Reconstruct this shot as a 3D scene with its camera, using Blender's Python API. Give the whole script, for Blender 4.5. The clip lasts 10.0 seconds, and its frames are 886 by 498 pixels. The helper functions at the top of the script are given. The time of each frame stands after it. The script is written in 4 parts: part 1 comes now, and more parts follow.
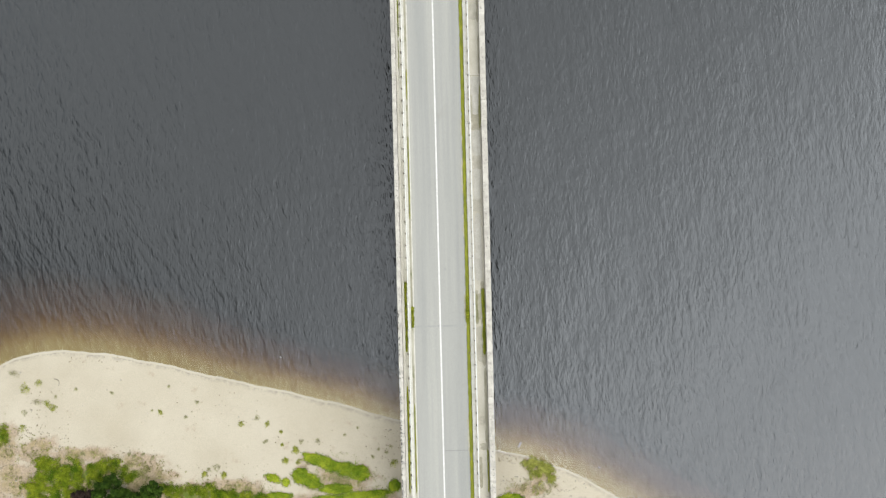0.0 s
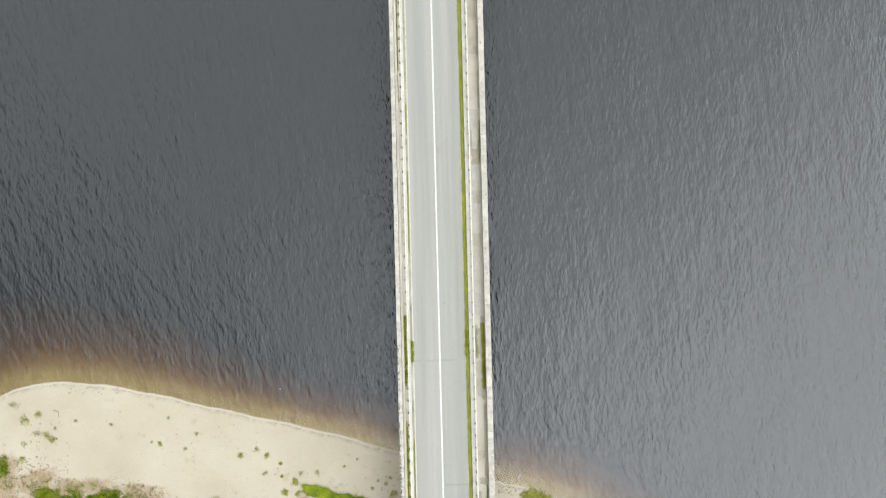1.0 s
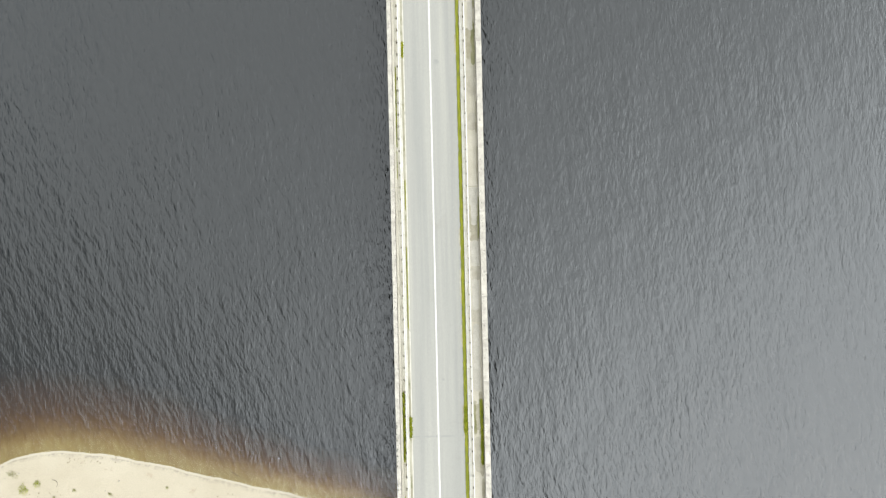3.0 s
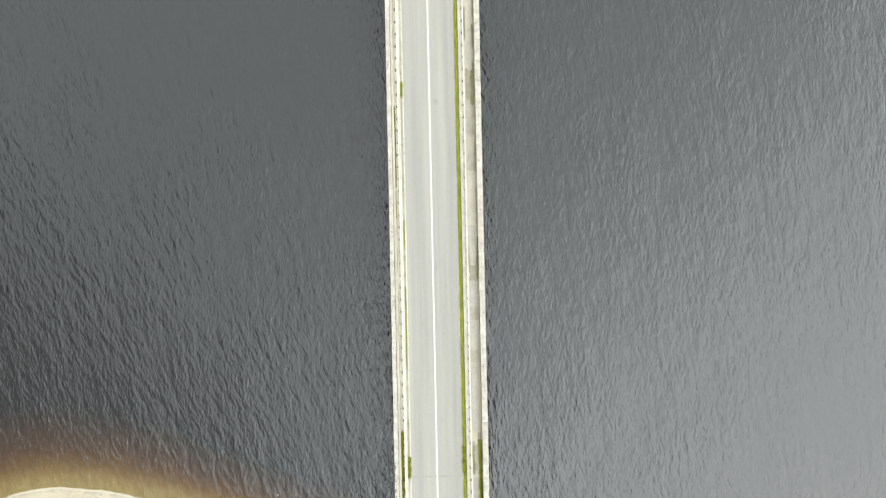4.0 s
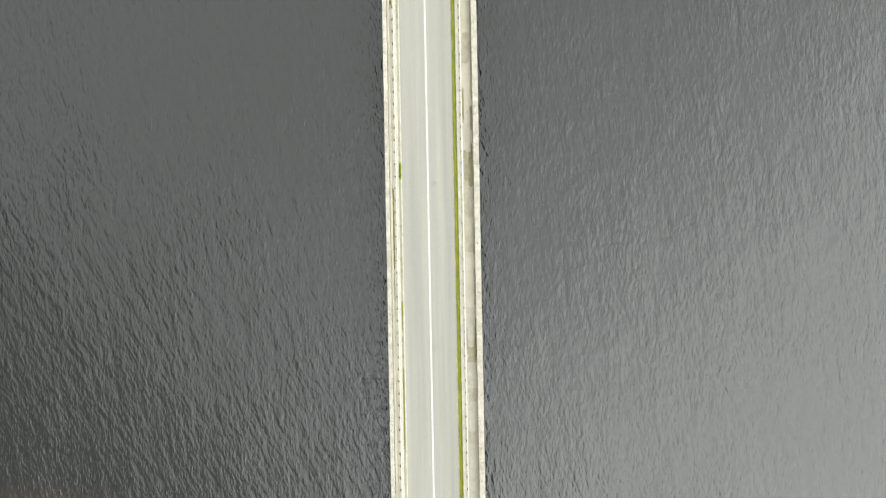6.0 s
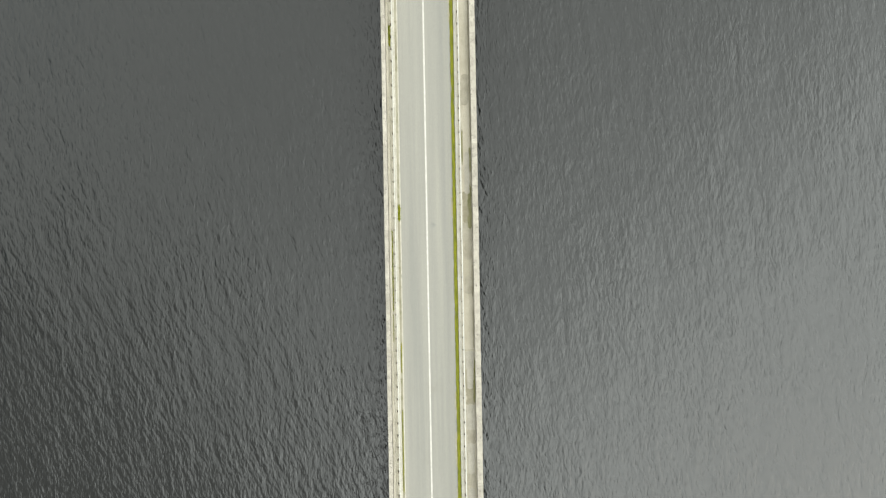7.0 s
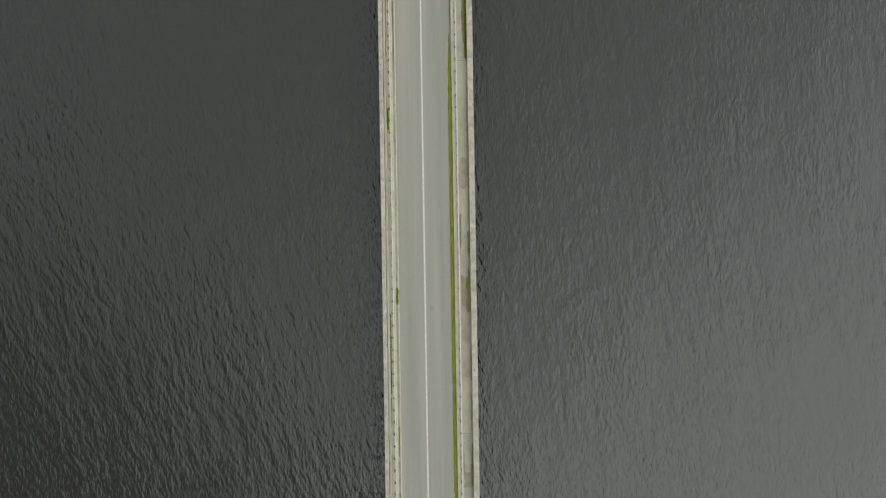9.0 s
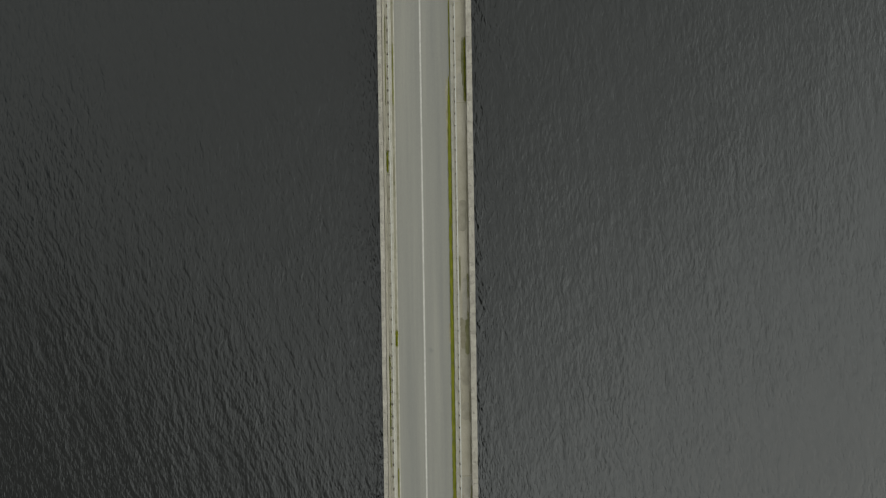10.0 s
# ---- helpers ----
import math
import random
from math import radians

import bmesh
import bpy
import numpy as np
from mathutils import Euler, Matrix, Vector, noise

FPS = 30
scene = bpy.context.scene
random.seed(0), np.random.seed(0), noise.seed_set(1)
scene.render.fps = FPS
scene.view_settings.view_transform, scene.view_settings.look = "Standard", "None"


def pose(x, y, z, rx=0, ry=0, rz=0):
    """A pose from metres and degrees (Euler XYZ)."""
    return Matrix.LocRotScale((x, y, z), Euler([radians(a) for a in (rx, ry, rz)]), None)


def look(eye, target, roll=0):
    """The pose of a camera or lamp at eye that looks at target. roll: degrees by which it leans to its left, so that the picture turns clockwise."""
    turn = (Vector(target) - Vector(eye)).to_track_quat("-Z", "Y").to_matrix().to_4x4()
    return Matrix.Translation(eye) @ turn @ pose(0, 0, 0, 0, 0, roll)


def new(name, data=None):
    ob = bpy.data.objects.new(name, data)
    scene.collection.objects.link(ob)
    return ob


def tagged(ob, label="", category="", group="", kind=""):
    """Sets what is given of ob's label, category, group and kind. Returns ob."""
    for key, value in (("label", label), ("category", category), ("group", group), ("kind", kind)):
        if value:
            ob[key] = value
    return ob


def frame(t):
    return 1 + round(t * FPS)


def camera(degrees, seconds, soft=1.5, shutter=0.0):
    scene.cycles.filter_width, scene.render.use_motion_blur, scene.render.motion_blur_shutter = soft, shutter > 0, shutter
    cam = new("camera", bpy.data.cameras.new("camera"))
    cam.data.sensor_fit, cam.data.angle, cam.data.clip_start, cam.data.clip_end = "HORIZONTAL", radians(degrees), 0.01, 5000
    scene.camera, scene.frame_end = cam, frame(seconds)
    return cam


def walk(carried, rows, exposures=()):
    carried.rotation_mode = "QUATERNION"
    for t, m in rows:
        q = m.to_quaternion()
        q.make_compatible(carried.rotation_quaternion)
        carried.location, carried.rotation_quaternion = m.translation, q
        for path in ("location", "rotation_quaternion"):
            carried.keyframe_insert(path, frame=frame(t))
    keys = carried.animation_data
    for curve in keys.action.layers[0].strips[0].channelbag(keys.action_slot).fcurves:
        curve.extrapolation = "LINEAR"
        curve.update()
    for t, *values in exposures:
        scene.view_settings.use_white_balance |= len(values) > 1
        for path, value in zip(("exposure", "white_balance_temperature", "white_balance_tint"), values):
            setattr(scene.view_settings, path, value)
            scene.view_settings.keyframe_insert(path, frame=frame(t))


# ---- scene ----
# ---------------------------------------------------------------- camera
DECK = 6.3            # road surface above the water, metres
EYE = DECK + 72.6     # flying height above the water
cam = camera(68, 10.0, soft=1.3)
# seconds, east, north, turn in degrees
PATH = [
    (0.0, 0.00, 0.00, -1.43), (0.5, 0.07, 1.82, -1.43), (1.0, 0.14, 3.79, -1.42), (1.5, 0.21, 5.79, -1.40),
    (2.0, 0.28, 7.91, -1.38), (2.5, 0.36, 10.02, -1.35), (4.0, 0.66, 16.61, -1.22), (4.5, 0.75, 18.83, -1.17),
    (5.0, 0.84, 21.07, -1.13), (5.5, 0.93, 23.32, -1.10), (7.0, 1.22, 30.22, -1.05), (7.5, 1.32, 32.49, -1.02),
    (8.0, 1.41, 34.77, -0.98), (8.5, 1.49, 37.08, -0.94), (9.0, 1.56, 39.42, -0.91), (9.5, 1.63, 41.76, -0.88),
    (10.0, 1.69, 44.10, -0.86)]
EXPOSURES = [(0.0, 2.15, 7080, 11), (2.5, 2.37, 7130, 10), (4.5, 2.40, 7430, 8), (5.5, 2.38, 7580, 7), (7.0, 2.10, 7720, 6), (7.5, 1.87, 7740, 6),
             (8.0, 1.67, 7750, 6), (8.5, 1.48, 7700, 6), (9.0, 1.24, 7700, 6), (9.5, 0.95, 7650, 6), (10.0, 0.71, 7650, 6)]
walk(cam, [(t, pose(x, y, EYE, 0, 0, turn)) for t, x, y, turn in PATH], EXPOSURES)

# ---------------------------------------------------------------- light
SUN_WAY = Vector((0.68, -0.52, 0.85)).normalized()
world = bpy.data.worlds.new("overcast_sky")
scene.world = world
world.use_nodes = True
wn, wl = world.node_tree.nodes, world.node_tree.links
sky = wn.new("ShaderNodeTexSky")
sky.sky_type, sky.sun_disc = "NISHITA", False
sky.sun_elevation = math.asin(SUN_WAY.z)
sky.sun_rotation = math.atan2(SUN_WAY.x, SUN_WAY.y)
sky.air_density, sky.dust_density, sky.ozone_density = 1.0, 1.6, 1.5
wn["Background"].inputs["Strength"].default_value = 0.15
sky_way = wn.new("ShaderNodeTexCoord")


def sky_math(how, a, b):
    m = wn.new("ShaderNodeMath")
    m.operation = how
    for socket, v in zip(m.inputs, (a, b)):
        if isinstance(v, (int, float)):
            socket.default_value = v
        else:
            wl.new(v, socket)
    return m.outputs[0]


def sky_front(way, start, end, low, high):
    """How thick the cloud is along one direction: from low to high across a soft front."""
    d = wn.new("ShaderNodeVectorMath")
    d.operation = "DOT_PRODUCT"
    d.inputs[1].default_value = way
    r = wn.new("ShaderNodeMapRange")
    r.interpolation_type = "SMOOTHSTEP"
    for name, v in (("From Min", start), ("From Max", end), ("To Min", low), ("To Max", high)):
        r.inputs[name].default_value = v
    wl.new(sky_way.outputs["Generated"], d.inputs[0])
    wl.new(d.outputs["Value"], r.inputs["Value"])
    return r.outputs["Result"]


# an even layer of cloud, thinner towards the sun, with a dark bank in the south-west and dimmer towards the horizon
cloud = wn.new("ShaderNodeTexNoise")
cloud.inputs["Scale"].default_value = 2.2
cloud.inputs["Detail"].default_value = 3.0
wl.new(sky_way.outputs["Generated"], cloud.inputs["Vector"])
layer = sky_math("MULTIPLY_ADD", cloud.outputs["Fac"], 0.25)
layer.node.inputs[2].default_value = 0.875
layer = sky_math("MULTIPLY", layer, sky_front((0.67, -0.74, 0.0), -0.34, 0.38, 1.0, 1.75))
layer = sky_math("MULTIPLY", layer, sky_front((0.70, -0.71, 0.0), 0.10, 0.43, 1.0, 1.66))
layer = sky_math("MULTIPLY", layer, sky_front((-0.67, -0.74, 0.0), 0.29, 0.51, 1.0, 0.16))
layer = sky_math("MULTIPLY", layer, sky_front((0.0, 0.0, 1.0), -0.3, 0.95, 0.35, 1.0))
tint = wn.new("ShaderNodeMix")
tint.data_type, tint.blend_type = "RGBA", "MULTIPLY"
tint.inputs[0].default_value = 1.0
tint.inputs[7].default_value = (4.74, 5.40, 6.15, 1)
wl.new(layer, tint.inputs[6])
veil = wn.new("ShaderNodeMix")
veil.data_type = "RGBA"
veil.inputs[0].default_value = 0.86
wl.new(tint.outputs[2], veil.inputs[7])
wl.new(sky.outputs[0], veil.inputs[6])
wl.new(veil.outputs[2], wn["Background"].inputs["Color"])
sun_data = bpy.data.lights.new("sun", "SUN")
sun_data.energy, sun_data.angle, sun_data.color = 0.5, radians(170), (0.99, 1.0, 1.0)
sun = new("sun", sun_data)
sun.matrix_world = look(SUN_WAY * 200, (0, 0, 0))


# ---------------------------------------------------------------- materials
def nodes_of(name):
    m = bpy.data.materials.new(name)
    m.use_nodes = True
    t = m.node_tree
    return m, t, t.nodes, t.links, t.nodes["Principled BSDF"]


def coords(t, scale=(1, 1, 1), turn=0.0, space="Object"):
    """Coordinates in metres, stretched and turned about z."""
    tc = t.nodes.new("ShaderNodeTexCoord")
    mp = t.nodes.new("ShaderNodeMapping")
    mp.inputs["Scale"].default_value = scale
    mp.inputs["Rotation"].default_value = (0, 0, radians(turn))
    t.links.new(tc.outputs[space], mp.inputs["Vector"])
    return mp.outputs["Vector"]


def grain(t, vec, scale, detail=4.0, rough=0.55, by_object=False):
    n = t.nodes.new("ShaderNodeTexNoise")
    n.inputs["Scale"].default_value = scale
    n.inputs["Detail"].default_value = detail
    n.inputs["Roughness"].default_value = rough
    if by_object:
        n.noise_dimensions = "4D"
        info = t.nodes.new("ShaderNodeObjectInfo")
        mul = t.nodes.new("ShaderNodeMath")
        mul.operation = "MULTIPLY"
        mul.inputs[1].default_value = 90.0
        t.links.new(info.outputs["Random"], mul.inputs[0])
        t.links.new(mul.outputs[0], n.inputs["W"])
    t.links.new(vec, n.inputs["Vector"])
    return n.outputs["Fac"]


def ramp(t, fac, *stops):
    r = t.nodes.new("ShaderNodeValToRGB")
    while len(r.color_ramp.elements) < len(stops):
        r.color_ramp.elements.new(0.5)
    for e, (p, c) in zip(r.color_ramp.elements, stops):
        e.position = p
        e.color = (*c, 1) if len(c) == 3 else (c[0], c[0], c[0], 1)
    t.links.new(fac, r.inputs["Fac"])
    return r.outputs["Color"]


def mix(t, fac, a, b, how="MIX"):
    m = t.nodes.new("ShaderNodeMix")
    m.data_type, m.blend_type = "RGBA", how
    for socket, v in ((m.inputs[0], fac), (m.inputs[6], a), (m.inputs[7], b)):
        if isinstance(v, (int, float)):
            socket.default_value = v
        elif isinstance(v, tuple):
            socket.default_value = (*v, 1)
        else:
            t.links.new(v, socket)
    return m.outputs[2]


def bump(t, height, strength, distance, bsdf, below=None):
    b = t.nodes.new("ShaderNodeBump")
    b.inputs["Strength"].default_value = strength
    b.inputs["Distance"].default_value = distance
    t.links.new(height, b.inputs["Height"])
    if below is not None:
        t.links.new(below, b.inputs["Normal"])
    if bsdf is not None:
        t.links.new(b.outputs[0], bsdf.inputs["Normal"])
    return b.outputs[0]


def surface(name, dark, light, wide, fine, stain=None, rough=0.9, relief=0.01, spread=(0.35, 0.68),
            stretch=(1, 1, 1), spots=None, by_object=False, gloss=0.3):
    """A matt surface: broad patches, fine grain, and stains or spots with a shape of their own."""
    m, t, n, l, p = nodes_of(name)
    vec = coords(t, stretch)
    plain = coords(t)
    col = ramp(t, grain(t, vec, wide, 5, 0.6, by_object), (spread[0], dark), (spread[1], light))
    fine_fac = grain(t, plain, fine, 3, 0.6, by_object)
    col = mix(t, 0.55, col, ramp(t, fine_fac, (0.25, (0.62,)), (0.75, (1.25,))), "MULTIPLY")
    if stain:
        colour, scale, low, high = stain
        mask = ramp(t, grain(t, plain, scale, 6, 0.65, by_object), (low, (0.0,)), (high, (1.0,)))
        col = mix(t, mask, col, colour)
    if spots:
        colour, scale, low, high = spots
        mask = ramp(t, grain(t, plain, scale, 2, 0.5, by_object), (low, (0.0,)), (high, (1.0,)))
        col = mix(t, mask, col, colour)
    l.new(col, p.inputs["Base Color"])
    p.inputs["Roughness"].default_value = rough
    p.inputs["Specular IOR Level"].default_value = gloss
    bump(t, fine_fac, 0.6, relief, p)
    return m


ASPHALT = surface("weathered_asphalt", (0.1095, 0.1058, 0.0940), (0.1370, 0.1300, 0.1120), 0.5, 22, rough=0.85,
                  stretch=(2.2, 0.05, 1), relief=0.006, stain=((0.1043, 0.0982, 0.0841), 0.22, 0.62, 0.8))
CONCRETE = surface("footway_concrete", (0.1812, 0.1626, 0.1231), (0.2322, 0.2110, 0.1679), 0.35, 14, rough=0.9,
                   stain=((0.1190, 0.1055, 0.0752), 0.5, 0.60, 0.75))
DAMP = surface("damp_concrete", (0.112, 0.099, 0.064), (0.158, 0.141, 0.102), 1.2, 14, rough=0.75)
OLIVE = surface("mossy_concrete", (0.070, 0.068, 0.026), (0.112, 0.104, 0.056), 1.5, 14, rough=0.9)
FAINT = surface("dulled_concrete", (0.142, 0.127, 0.094), (0.182, 0.165, 0.130), 1.2, 14, rough=0.85)
FRINGE = surface("damp_gutter_asphalt", (0.082, 0.078, 0.058), (0.112, 0.106, 0.084), 1.4, 16, rough=0.85)
FADED = surface("faded_oil_mark", (0.098, 0.096, 0.086), (0.120, 0.116, 0.102), 2.0, 20, rough=0.8)
PALE = surface("washed_concrete", (0.1683, 0.1544, 0.1260), (0.2064, 0.1905, 0.1588), 1.0, 12, rough=0.9)
COPING = surface("lichened_concrete", (0.1463, 0.1326, 0.1089), (0.2229, 0.2039, 0.1729), 0.9, 9, rough=0.92, relief=0.015,
                 stain=((0.1143, 0.1030, 0.0875), 1.6, 0.52, 0.66), spots=((0.0606, 0.0543, 0.0460), 6.0, 0.62, 0.70), by_object=True)
WALL = surface("parapet_concrete", (0.1111, 0.1015, 0.0825), (0.1683, 0.1535, 0.1260), 0.8, 8, rough=0.92, relief=0.015)
LEDGE = surface("ledge_concrete", (0.1634, 0.1478, 0.1156), (0.2233, 0.2034, 0.1651), 0.6, 10, rough=0.9, stretch=(1, 0.3, 1),
                stain=((0.1056, 0.0945, 0.0605), 1.2, 0.62, 0.76))
KERB = surface("pale_kerb_concrete", (0.1920, 0.1782, 0.1457), (0.2608, 0.2448, 0.2076), 0.8, 12, rough=0.85,
               stain=((0.1447, 0.1312, 0.0981), 1.3, 0.60, 0.76), by_object=True)
EDGE_LUMPS = surface("lichen_crust", (0.018, 0.016, 0.014), (0.055, 0.050, 0.042), 3.0, 14, rough=0.95)
# concrete below the deck, coloured darker than the parapet walls
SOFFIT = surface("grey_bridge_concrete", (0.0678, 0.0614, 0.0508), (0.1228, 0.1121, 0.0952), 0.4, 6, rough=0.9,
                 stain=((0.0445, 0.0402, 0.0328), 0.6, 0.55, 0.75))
PAINT = surface("road_paint", (0.2078, 0.1969, 0.1764), (0.2740, 0.2596, 0.2337), 3.0, 18, rough=0.7,
                stain=((0.1612, 0.1522, 0.1361), 3.5, 0.66, 0.78))
OLD_PAINT = surface("worn_road_paint", (0.1789, 0.1662, 0.1366), (0.2456, 0.2275, 0.1937), 1.2, 16, rough=0.75,
                    stain=((0.1111, 0.1058, 0.0857), 1.6, 0.60, 0.74))
GRIT = surface("gutter_grit", (0.1588, 0.1439, 0.1080), (0.2223, 0.2064, 0.1672), 0.9, 14, rough=0.95,
               stretch=(1, 0.3, 1), stain=((0.0837, 0.0784, 0.0486), 1.1, 0.60, 0.74))
SILT = surface("gutter_silt", (0.1058, 0.0963, 0.0656), (0.1694, 0.1566, 0.1185), 0.9, 14, rough=0.95,
               stretch=(1, 0.25, 1), stain=((0.0656, 0.0656, 0.0318), 0.9, 0.52, 0.68))
TAR = surface("joint_sealant", (0.0804, 0.0772, 0.0698), (0.1005, 0.0963, 0.0878), 2.0, 15, rough=0.8)
MOSS = surface("moss", (0.0529, 0.0572, 0.0043), (0.0995, 0.0995, 0.0063), 1.6, 20, rough=1.0, relief=0.03, stretch=(3, 0.5, 1),
               stain=((0.0476, 0.0423, 0.0190), 1.1, 0.60, 0.75))
TURF = surface("turf", (0.0349, 0.0542, 0.0041), (0.1211, 0.1288, 0.0114), 0.5, 9, rough=1.0, relief=0.04, gloss=0.0,
               stain=((0.1304, 0.0983, 0.0698), 0.8, 0.68, 0.84))
PLANK = surface("bleached_wood", (0.1280, 0.1156, 0.0965), (0.1862, 0.1706, 0.1473), 2, 14, rough=0.85, stretch=(6, 0.6, 1))
GALV = surface("galvanised_steel", (0.2223, 0.2170, 0.1958), (0.2858, 0.2804, 0.2540), 1.5, 12, rough=0.5, relief=0.002)
POSTS = surface("weathered_post_steel", (0.0741, 0.0592, 0.0423), (0.1111, 0.0931, 0.0698), 3, 15, rough=0.95)
ROCK = surface("pale_stone", (0.1165, 0.1015, 0.0791), (0.1746, 0.1544, 0.1229), 2, 10, rough=0.9, by_object=True)
PEBBLE = surface("drift_debris", (0.0944, 0.0725, 0.0441), (0.1715, 0.1398, 0.0945), 2, 10, rough=0.95)
BARK = surface("bark", (0.0371, 0.0296, 0.0212), (0.0741, 0.0614, 0.0476), 2, 12, rough=0.95)


def leafy(name, dark, light, wide):
    """Foliage: broad patches and a shade of its own for every blade or leaf."""
    m, t, n, l, p = nodes_of(name)
    geo = n.new("ShaderNodeNewGeometry")
    col = ramp(t, grain(t, coords(t), wide, 3, 0.6), (0.35, dark), (0.65, light))
    col = mix(t, 0.8, col, ramp(t, geo.outputs["Random Per Island"], (0.0, (0.6,)), (1.0, (1.3,))), "MULTIPLY")
    l.new(col, p.inputs["Base Color"])
    p.inputs["Roughness"].default_value = 0.7
    p.inputs["Specular IOR Level"].default_value = 0.02
    return m


GRASS = leafy("bright_grass", (0.0360, 0.0640, 0.0042), (0.1130, 0.1400, 0.0125), 0.5)
DRYGRASS = leafy("dry_grass", (0.0905, 0.0762, 0.0334), (0.1143, 0.1124, 0.0334), 0.6)
MEADOW = leafy("meadow_grass", (0.0230, 0.0420, 0.0022), (0.0860, 0.0980, 0.0070), 0.9)
SCRUB = leafy("beach_scrub", (0.1149, 0.1058, 0.0499), (0.1663, 0.1543, 0.0847), 0.8)
HERB = leafy("beach_herb", (0.0860, 0.0938, 0.0140), (0.1614, 0.1543, 0.0377), 0.8)
THIN = leafy("thin_grass", (0.1008, 0.0958, 0.0315), (0.1449, 0.1361, 0.0605), 0.8)
WEED = leafy("bridge_weeds", (0.062, 0.074, 0.0062), (0.135, 0.138, 0.0130), 1.2)
LEAF = leafy("dark_leaves", (0.0045, 0.0110, 0.0014), (0.0188, 0.0337, 0.0040), 1.6)
DEAD = leafy("withered_leaves", (0.0054, 0.0038, 0.0027), (0.0171, 0.0108, 0.0077), 1.6)


def ground_material():
    """Pale sand with damp tide marks, going over to thin turf inland."""
    m, t, n, l, p = nodes_of("beach_sand")
    vec = coords(t)
    col = ramp(t, grain(t, vec, 0.12, 5, 0.55), (0.3, (0.1622, 0.1386, 0.1002)), (0.7, (0.1883, 0.1644, 0.1237)))
    fine = grain(t, vec, 9, 4, 0.7)
    col = mix(t, 0.5, col, ramp(t, fine, (0.3, (0.75,)), (0.7, (1.15,))), "MULTIPLY")
    shore = n.new("ShaderNodeAttribute")
    shore.attribute_name = "inland"
    line = ramp(t, shore.outputs["Fac"], (0.024, (0.0,)), (0.038, (0.9,)), (0.055, (0.5,)), (0.10, (0.0,)))
    tide = n.new("ShaderNodeMath")
    tide.operation = "MULTIPLY"
    l.new(line, tide.inputs[0])
    l.new(ramp(t, grain(t, coords(t, (1, 1, 1)), 1.4, 5, 0.7), (0.42, (0.05,)), (0.62, (0.95,))), tide.inputs[1])
    col = mix(t, tide.outputs[0], col, (0.0931, 0.0815, 0.0656))
    rim = ramp(t, shore.outputs["Fac"], (0.002, (0.0,)), (0.009, (0.8,)), (0.016, (0.5,)), (0.026, (0.0,)))
    col = mix(t, rim, col, (0.1694, 0.1525, 0.1247))
    turf = n.new("ShaderNodeAttribute")
    turf.attribute_name = "turf"
    add = n.new("ShaderNodeMath")
    add.operation = "ADD"
    l.new(turf.outputs["Fac"], add.inputs[0])
    l.new(ramp(t, grain(t, vec, 0.55, 6, 0.65), (0.2, (0.0,)), (0.8, (1.0,))), add.inputs[1])
    mask = ramp(t, add.outputs[0], (0.68, (0.0,)), (1.12, (1.0,)))
    lush = n.new("ShaderNodeMath")          # greener where the turf is thick
    lush.operation = "MULTIPLY_ADD"
    lush.inputs[1].default_value = 0.8
    l.new(turf.outputs["Fac"], lush.inputs[0])
    l.new(grain(t, vec, 0.7, 5, 0.6), lush.inputs[2])
    half = n.new("ShaderNodeMath")
    half.operation = "MULTIPLY"
    half.inputs[1].default_value = 0.5
    l.new(lush.outputs[0], half.inputs[0])
    green = ramp(t, half.outputs[0], (0.44, (0.143, 0.108, 0.074)), (0.56, (0.118, 0.090, 0.046)), (0.66, (0.040, 0.052, 0.007)))
    green = mix(t, 0.7, green, ramp(t, grain(t, vec, 5.0, 4, 0.7), (0.3, (0.55,)), (0.7, (1.3,))), "MULTIPLY")
    col = mix(t, mask, col, green)
    l.new(col, p.inputs["Base Color"])
    p.inputs["Roughness"].default_value = 1.0
    p.inputs["Specular IOR Level"].default_value = 0.15
    bump(t, grain(t, vec, 2.5, 6, 0.65), 0.5, 0.06, p)
    return m


